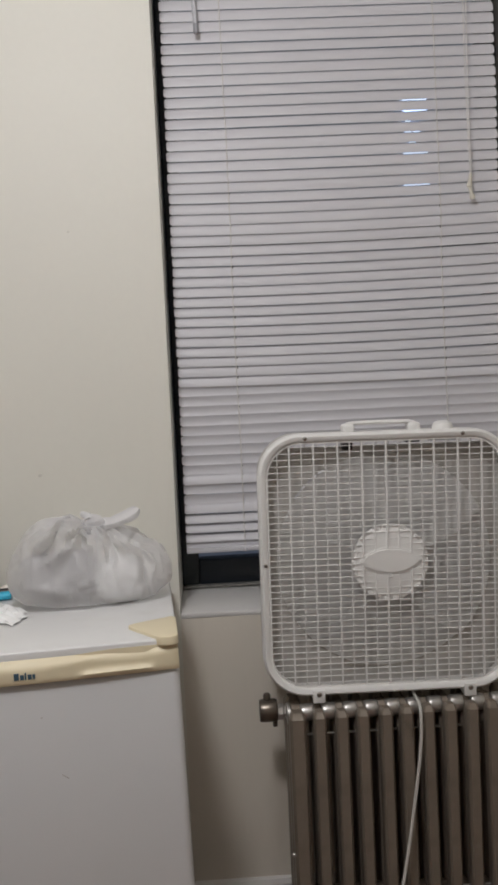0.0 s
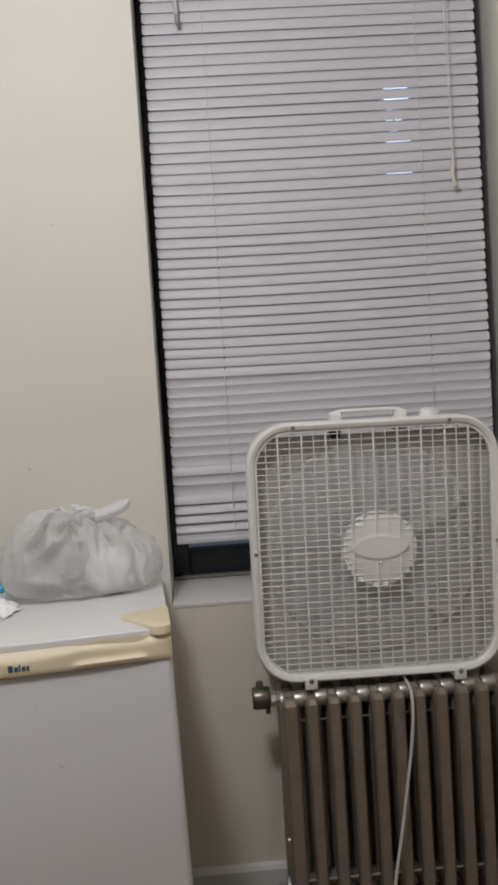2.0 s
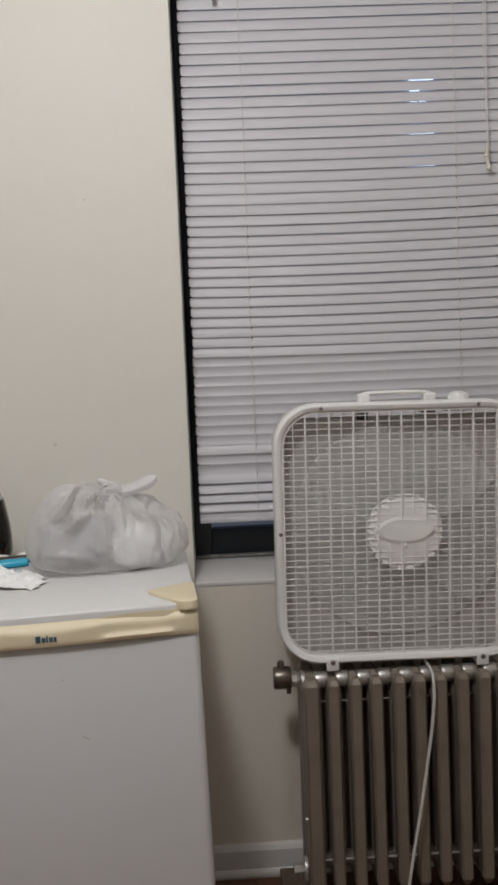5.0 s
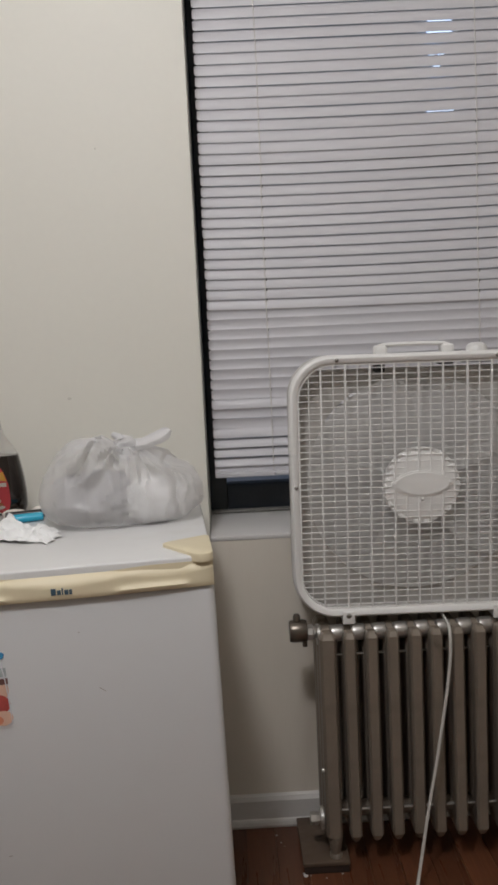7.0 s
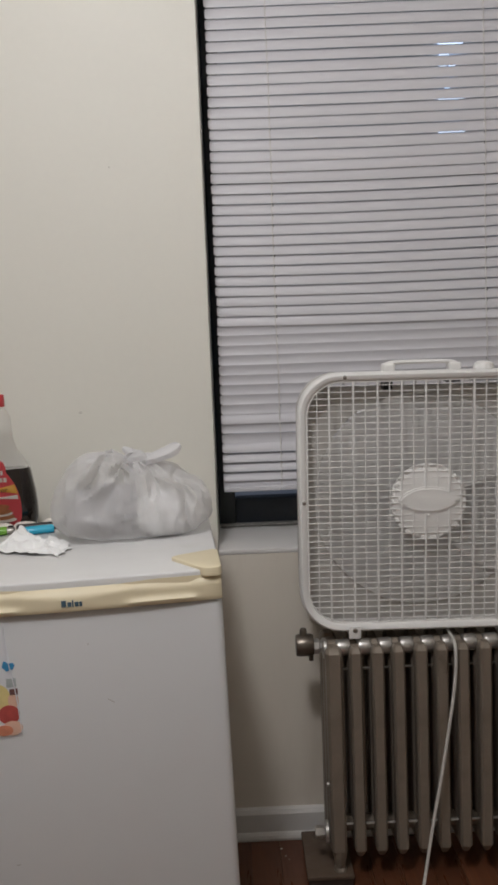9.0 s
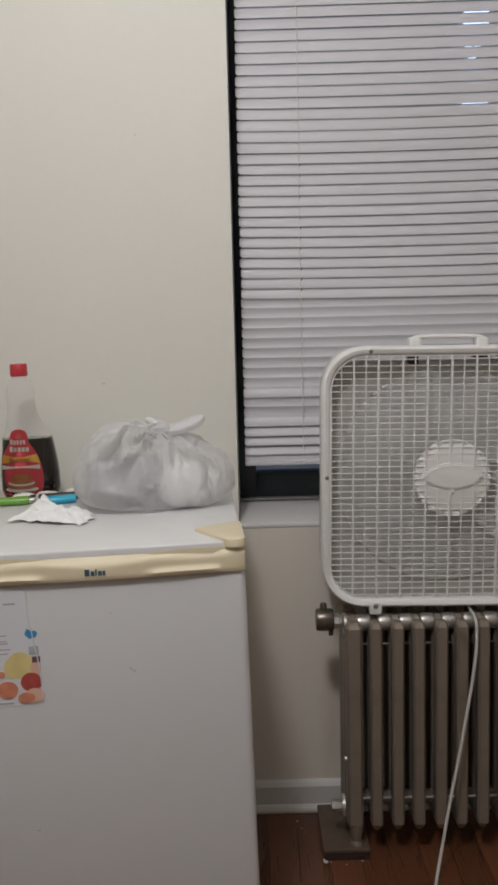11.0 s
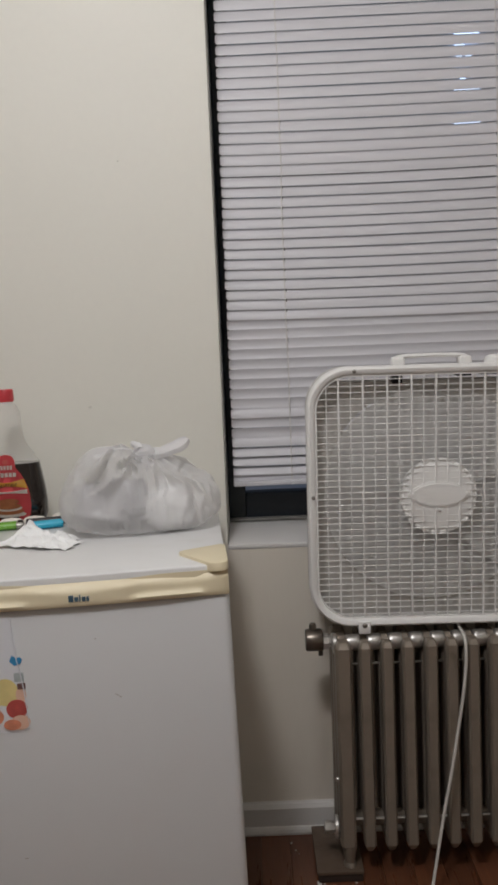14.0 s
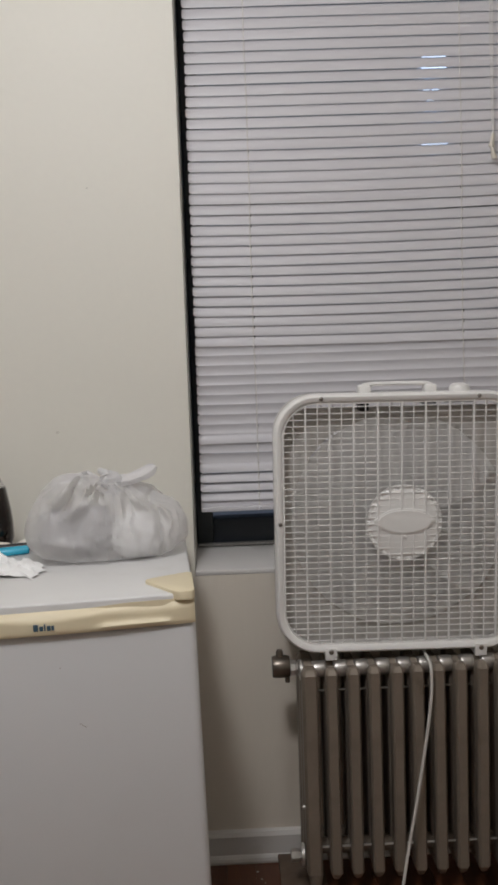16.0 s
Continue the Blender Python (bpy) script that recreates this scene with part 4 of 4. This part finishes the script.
def ear(points, widths, thick, seed):
    """A crumpled flap of film along a path, hollow-looking with rolled edges."""
    bm = bmesh.new()
    path = smooth_path(points, 8)
    k = len(path)
    rings = []
    for i, p in enumerate(path):
        t = i / (k - 1)
        w = widths[0] + (widths[1] - widths[0]) * ease(0, 0.6, t)
        if t > 0.8:
            w *= math.sqrt(max(1 - ((t - 0.8) / 0.2) ** 2, 0.03))
        d = (path[min(i + 1, k - 1)] - path[max(i - 1, 0)]).normalized()
        up = Vector((0, 0.35, 1))
        up = (up - d * up.dot(d)).normalized()
        side = d.cross(up)
        ring = []
        for j in range(16):
            a = 2 * math.pi * j / 16
            q = p + up * (w * math.cos(a)) + side * (thick * math.sin(a) * (1 + 0.5 * math.cos(3 * a)))
            q += Vector((1, 1, 1)) * 0.0032 * noise.noise(q * 60 + Vector((seed, 0, 0)))
            ring.append(bm.verts.new(q))
        rings.append(ring)
    for a, b in zip(rings, rings[1:]):
        for j in range(16):
            bm.faces.new((a[j], a[(j + 1) % 16], b[(j + 1) % 16], b[j]))
    bm.faces.new(rings[0]), bm.faces.new(rings[-1])
    return bm


part("bag_ear", ear([KNOT + Vector((0.0, 0, -0.004)), KNOT + Vector((0.030, -0.006, 0.000)), KNOT + Vector((0.062, -0.010, 0.010)), KNOT + Vector((0.085, -0.010, 0.021))], (0.011, 0.0125), 0.005, 1), TIED, bag, "tied bag handle sticking out")
part("bag_ear", ear([KNOT + Vector((-0.004, 0.0, -0.012)), KNOT + Vector((-0.009, -0.002, 0.006)), KNOT + Vector((-0.010, -0.002, 0.013)), KNOT + Vector((-0.006, 0, 0.020))], (0.012, 0.017), 0.005, 4), TIED, bag, "crumpled tied bag handle")
bm = lathe([(0.006, -0.034), (0.012, -0.026), (0.017, -0.014), (0.021, -0.002), (0.019, 0.008), (0.012, 0.015), (0.003, 0.018)], 28, sx=1.15, sy=0.8)
for v in bm.verts:
    v.co += Vector((1, 1, 0.6)) * (0.007 * noise.noise(v.co * 45) + 0.002 * noise.noise(v.co * 150))
part("knot", bm, TIED, bag, m=Matrix.Translation(KNOT))
inside = bmesh.new()
bmesh.ops.create_icosphere(inside, subdivisions=5, radius=1.0)
for v in inside.verts:
    q = v.co.copy()
    dd = noise.voronoi(q * 2.6 + Vector((3, 1, 7)))[0]
    v.co = Vector((0.040 + 0.047 * sgn_pow(q.x, 0.75), -0.020 + 0.051 * q.y, 0.046 + 0.043 * sgn_pow(q.z, 0.75))) + q * (0.006 * (dd[1] - dd[0]) - 0.002 + 0.003 * noise.noise(q * 4))
part("paper_parcel", inside, PAPERW, bag, "white parcel showing through the film", m=pose(0.012, 0, 0, 0, 6, -8))
# unseen filler, added to grey the bag's left side through the film
filler = bmesh.new()
bmesh.ops.create_icosphere(filler, subdivisions=4, radius=1.0)
for v in filler.verts:
    q = v.co.copy()
    v.co = Vector((-0.058 + 0.076 * sgn_pow(q.x, 0.7), 0.018 + 0.050 * q.y, 0.050 + 0.046 * sgn_pow(q.z, 0.6))) + q * 0.005 * noise.noise(q * 3)
part("food_parcel", filler, mat("grey_filler_tone", (0.34, 0.33, 0.34), rough=0.9), bag, "added grey filler that darkens the bag's left side through the film")


# ---- syrup bottle ----
bottle = thing("syrup_bottle", on_fridge(-0.412, 0.494, 0.0, 0) @ Matrix.Diagonal((1.11, 1.08, 1.025, 1)), "half-full clear plastic syrup bottle with a red cap", "bottle")
outline = [(0.000, 0.000, 0.044, 0.024), (0.004, 0.000, 0.049, 0.028), (0.020, 0.000, 0.0535, 0.031), (0.050, 0.000, 0.0535, 0.031), (0.075, 0.000, 0.0515, 0.030), (0.100, 0.000, 0.0480, 0.029),
           (0.122, -0.001, 0.0455, 0.028), (0.142, -0.003, 0.0370, 0.026), (0.160, -0.006, 0.0290, 0.024), (0.180, -0.0075, 0.0255, 0.022), (0.200, -0.0078, 0.0245, 0.021), (0.222, -0.0078, 0.0240, 0.020), (0.236, -0.0078, 0.0195, 0.0175), (0.244, -0.0078, 0.0130, 0.0130), (0.254, -0.0078, 0.0130, 0.0130)]


def bottle_body(rows, shrink=0.0):
    bm = bmesh.new()
    rings = []
    for zz, ox, a, b in rows:
        rings.append([bm.verts.new((ox + (a - shrink) * sgn_pow(math.cos(t), 0.8), (b - shrink) * sgn_pow(math.sin(t), 0.8), zz)) for t in [2 * math.pi * k / 40 for k in range(40)]])
    for a, b in zip(rings, rings[1:]):
        for k in range(40):
            bm.faces.new((a[k], a[(k + 1) % 40], b[(k + 1) % 40], b[k]))
    bm.faces.new(rings[0]), bm.faces.new(rings[-1])
    return bm


part("syrup", bottle_body([(max(r[0], 0.0015), *r[1:]) for r in outline[:7]], -0.0002), SYRUP, bottle, "dark brown syrup")
part("bottle_wall", bottle_body([(0.1225, -0.001, 0.0457, 0.0283)] + outline[7:], 0.0), CLEAR, bottle, "clear empty upper part")
part("cap", lathe([(0.0150, 0.246), (0.0157, 0.248), (0.0157, 0.268), (0.0145, 0.2705), (0.004, 0.271)], 24, at=(-0.0078, 0, 0)), RED, bottle, "red screw cap")


def label_patch(name, pts, off, mt, label=""):
    """A patch wrapped on the bottle's front, given by its outline in x and height."""
    bm = bmesh.new()
    n = len(pts)
    mx, mz = sum(p[0] for p in pts) / n, sum(p[1] for p in pts) / n

    def on_wall(x, zz):
        for (z0, o0, a0, b0), (z1, o1, a1, b1) in zip(outline, outline[1:]):
            if z0 <= zz <= z1:
                t = (zz - z0) / (z1 - z0)
                ox, a, b = o0 + (o1 - o0) * t, a0 + (a1 - a0) * t, b0 + (b1 - b0) * t
                c = min(abs(x - ox) / a, 0.999)
                s = (1 - c ** (2 / 0.8)) ** 0.4
                return Vector((x, -b * s - off, zz))
        return Vector((x, -0.03, zz))

    rings = [[bm.verts.new(on_wall(mx + (x - mx) * k, mz + (zz - mz) * k)) for x, zz in pts] for k in (1, 0.75, 0.5, 0.25)]
    for a, b in zip(rings, rings[1:]):
        for k in range(n):
            bm.faces.new((a[k], a[(k + 1) % n], b[(k + 1) % n], b[k]))
    bm.faces.new(rings[-1])
    bmesh.ops.solidify(bm, geom=bm.faces[:], thickness=0.0004)
    return part(name, bm, mt, bottle, label)


lx = -0.0125


def curve_outline(rows, n=6):
    right = smooth_path([(x, 0, zz) for x, zz in rows], n)
    return [(lx + p.x, p.z) for p in right] + [(lx - p.x, p.z) for p in reversed(right)]


label_patch("label", curve_outline([(0.022, 0.008), (0.036, 0.016), (0.0405, 0.035), (0.0395, 0.062), (0.034, 0.085), (0.026, 0.103), (0.0180, 0.116), (0.0165, 0.128), (0.012, 0.138), (0.002, 0.142)]), 0.0010, LABELRED, "red printed front label")
label_patch("label_band", [(lx - 0.0365, 0.073), (lx + 0.0365, 0.073), (lx + 0.0315, 0.0915), (lx - 0.0315, 0.0915)], 0.0018, LABELYEL, "yellow label band")
label_patch("label_band", [(lx - 0.036, 0.062), (lx + 0.036, 0.062), (lx + 0.0355, 0.0705), (lx - 0.0355, 0.0705)], 0.0018, LABELCREAM, "cream label band")
for zz, w, dx in ((0.1150, 0.029, -0.001), (0.1005, 0.037, 0.001)):
    for k in range(5):
        x = lx + dx + (k - 2.5) * w / 5
        label_patch("print_bar", [(x, zz - 0.003), (x + w / 5 - 0.0016, zz - 0.003), (x + w / 5 - 0.0016, zz + 0.0055 + 0.002 * (k == 0)), (x, zz + 0.0055 + 0.002 * (k == 0))], 0.0018, LABELCREAM)
letters("print_words", "Butter", 0.0145, mat("brown_print", (0.16, 0.06, 0.02)), bottle, pose(lx, -0.0332, 0.0775))
for zz, a, mt, o in ((0.022, 0.031, LABELCREAM, 0.0016), (0.028, 0.028, PANCAKE, 0.0020), (0.035, 0.025, LABELCREAM, 0.0024), (0.039, 0.023, PANCAKE, 0.0028), (0.048, 0.020, PANCAKE, 0.0032)):
    label_patch("pancake_print", [(lx + a * math.cos(t), zz + 0.0062 * math.sin(t)) for t in [2 * math.pi * k / 20 for k in range(20)]], o, mt)
label_patch("crest_print", [(lx + 0.0055 * math.cos(t), 0.128 + 0.005 * math.sin(t)) for t in [2 * math.pi * k / 14 for k in range(14)]], 0.0018, mat("crest_red", (0.72, 0.16, 0.14)))


# ---- lighters and small things ----
def lighter(m, body_mat, label):
    t = thing("cigarette_lighter", m, label, "lighter", "lighters on the fridge")
    part("body", lathe([(0.0095, -0.034), (0.0115, -0.032), (0.0118, 0.0), (0.0118, 0.022), (0.0112, 0.024)], 20, sx=1.0, sy=0.72, axis="X"), body_mat, t)
    part("collar", lathe([(0.0105, 0.0242), (0.0108, 0.026), (0.0108, 0.034), (0.009, 0.0385)], 16, sx=1.0, sy=0.66, axis="X"), STEEL, t, "steel flame guard")
    part("thumb_tab", box(0.026, 0.037, -0.004, 0.004, 0.006, 0.0095, bevel=0.001), BLACK, t)
    return t


lighter(on_fridge(-0.344, 0.398, 0.0088, 191), BLUE, "sky blue plastic lighter lying on the fridge")
lighter(on_fridge(-0.428, 0.410, 0.0088, 6), GREEN, "green plastic lighter lying beside the syrup bottle")
pen = thing("marker_pen", on_fridge(-0.335, 0.440, 0.0082, 4), "black marker pen lying on the fridge", "pen")
part("barrel", lathe([(0.004, -0.055), (0.0075, -0.053), (0.0080, 0.02)], 14, axis="X"), BLACK, pen)
part("pen_cap", lathe([(0.0086, 0.02), (0.0086, 0.056), (0.006, 0.060)], 14, axis="X"), BLACK, pen)
for x, y, rz in ((-0.420, 0.440, 6), (-0.374, 0.446, -4), (-0.318, 0.466, 7)):
    pk = thing("sauce_packet", on_fridge(x, y, 0.0, rz), "small white and red foil sauce packet", "sauce packet", "sauce packets by the bottle")
    bm = bmesh.new()
    rows = []
    for i in range(9):
        for_row = []
        for j in range(7):
            u, v = i / 8 - 0.5, j / 6 - 0.5
            bulge = max(0.0, (1 - (2 * u) ** 4) * (1 - (2 * v) ** 4))
            for_row.append(bm.verts.new((u * 0.044, v * 0.018, 0.013 + 0.006 * bulge + 0.001 * noise.noise(Vector((u * 9, v * 9, x))))))
        rows.append(for_row)
    for a, b in zip(rows, rows[1:]):
        for j in range(6):
            bm.faces.new((a[j], a[j + 1], b[j + 1], b[j]))
    r = bmesh.ops.extrude_face_region(bm, geom=bm.faces[:])
    for v in r["geom"]:
        if isinstance(v, bmesh.types.BMVert):
            v.co.z = 0.0006
    part("foil", bm, LABELCREAM, pk)
    part("print_band", box(-0.012, 0.010, -0.0088, -0.0082, 0.006, 0.0125), LABELRED, pk, "red printed band")

# crumpled tissue
bm = bmesh.new()
NX, NY = 60, 44
rows = []
for i in range(NX + 1):
    row = []
    for j in range(NY + 1):
        u, v = i / NX - 0.5, j / NY - 0.5
        x = 0.138 * u * (1 - 0.25 * v) + 0.020 * noise.noise(Vector((v * 4, 1, 0)))
        y = 0.100 * v - 0.030 * u + 0.022 * noise.noise(Vector((u * 5, 2, 0)))
        q = Vector((u * 4.2, v * 3.4, 0))
        ridge = 1 - abs(noise.noise(q + Vector((4, 7, 0)))) * 2.6
        hgt = 0.008 + 0.012 * max(ridge, 0) ** 1.5 + 0.004 * noise.noise(q * 2.6) + 0.0012 * noise.noise(q * 7)
        hgt += 0.022 * math.exp(-((u + 0.36) / 0.14) ** 2 - ((v - 0.05) / 0.30) ** 2)
        hgt += 0.026 * math.exp(-((u + 0.33) / 0.10) ** 2 - ((v - 0.36) / 0.16) ** 2)
        hgt *= 1 - 0.45 * ease(0.1, 0.5, u)
        edge = min(1, 4 * (0.5 - abs(u))) * min(1, 9 * (0.5 - abs(v)))
        row.append(bm.verts.new((x, y, max(0.001, hgt * (0.30 + 0.70 * edge)))))
    rows.append(row)
for a, b in zip(rows, rows[1:]):
    for j in range(NY):
        bm.faces.new((a[j], a[j + 1], b[j + 1], b[j]))
tagged(link("tissue", bm, TISSUE, m=on_fridge(-0.326, 0.254, 0.001, -15)), "crumpled white paper tissue lying on the fridge", "tissue")


# ---- floor boards ----
rnd = random.Random(3)
BWID = 0.0645
board_meshes = {}
for long_ in (1.2, 1.5, 1.6):
    bm = box(0, BWID - 0.0006, 0, long_ - 0.0008, -0.018, 0.0, bevel=0.0006, seg=1)
    bmesh.ops.recalc_face_normals(bm, faces=bm.faces)
    me = bpy.data.meshes.new("floor_board")
    bm.to_mesh(me)
    bm.free()
    me.materials.append(BOARD)
    board_meshes[long_] = me
x = -2.60
while x < 2.40 - BWID * 0.5:
    order = rnd.sample([1.2, 1.5, 1.6], 3)
    y = -sum(order[:3]) + rnd.uniform(0.0, 0.02) - 0.028
    for long_ in order:
        share("floor_board", board_meshes[long_], floor, pose(x, y, -0.0004 * rnd.random()))
        y += long_
    x += BWID
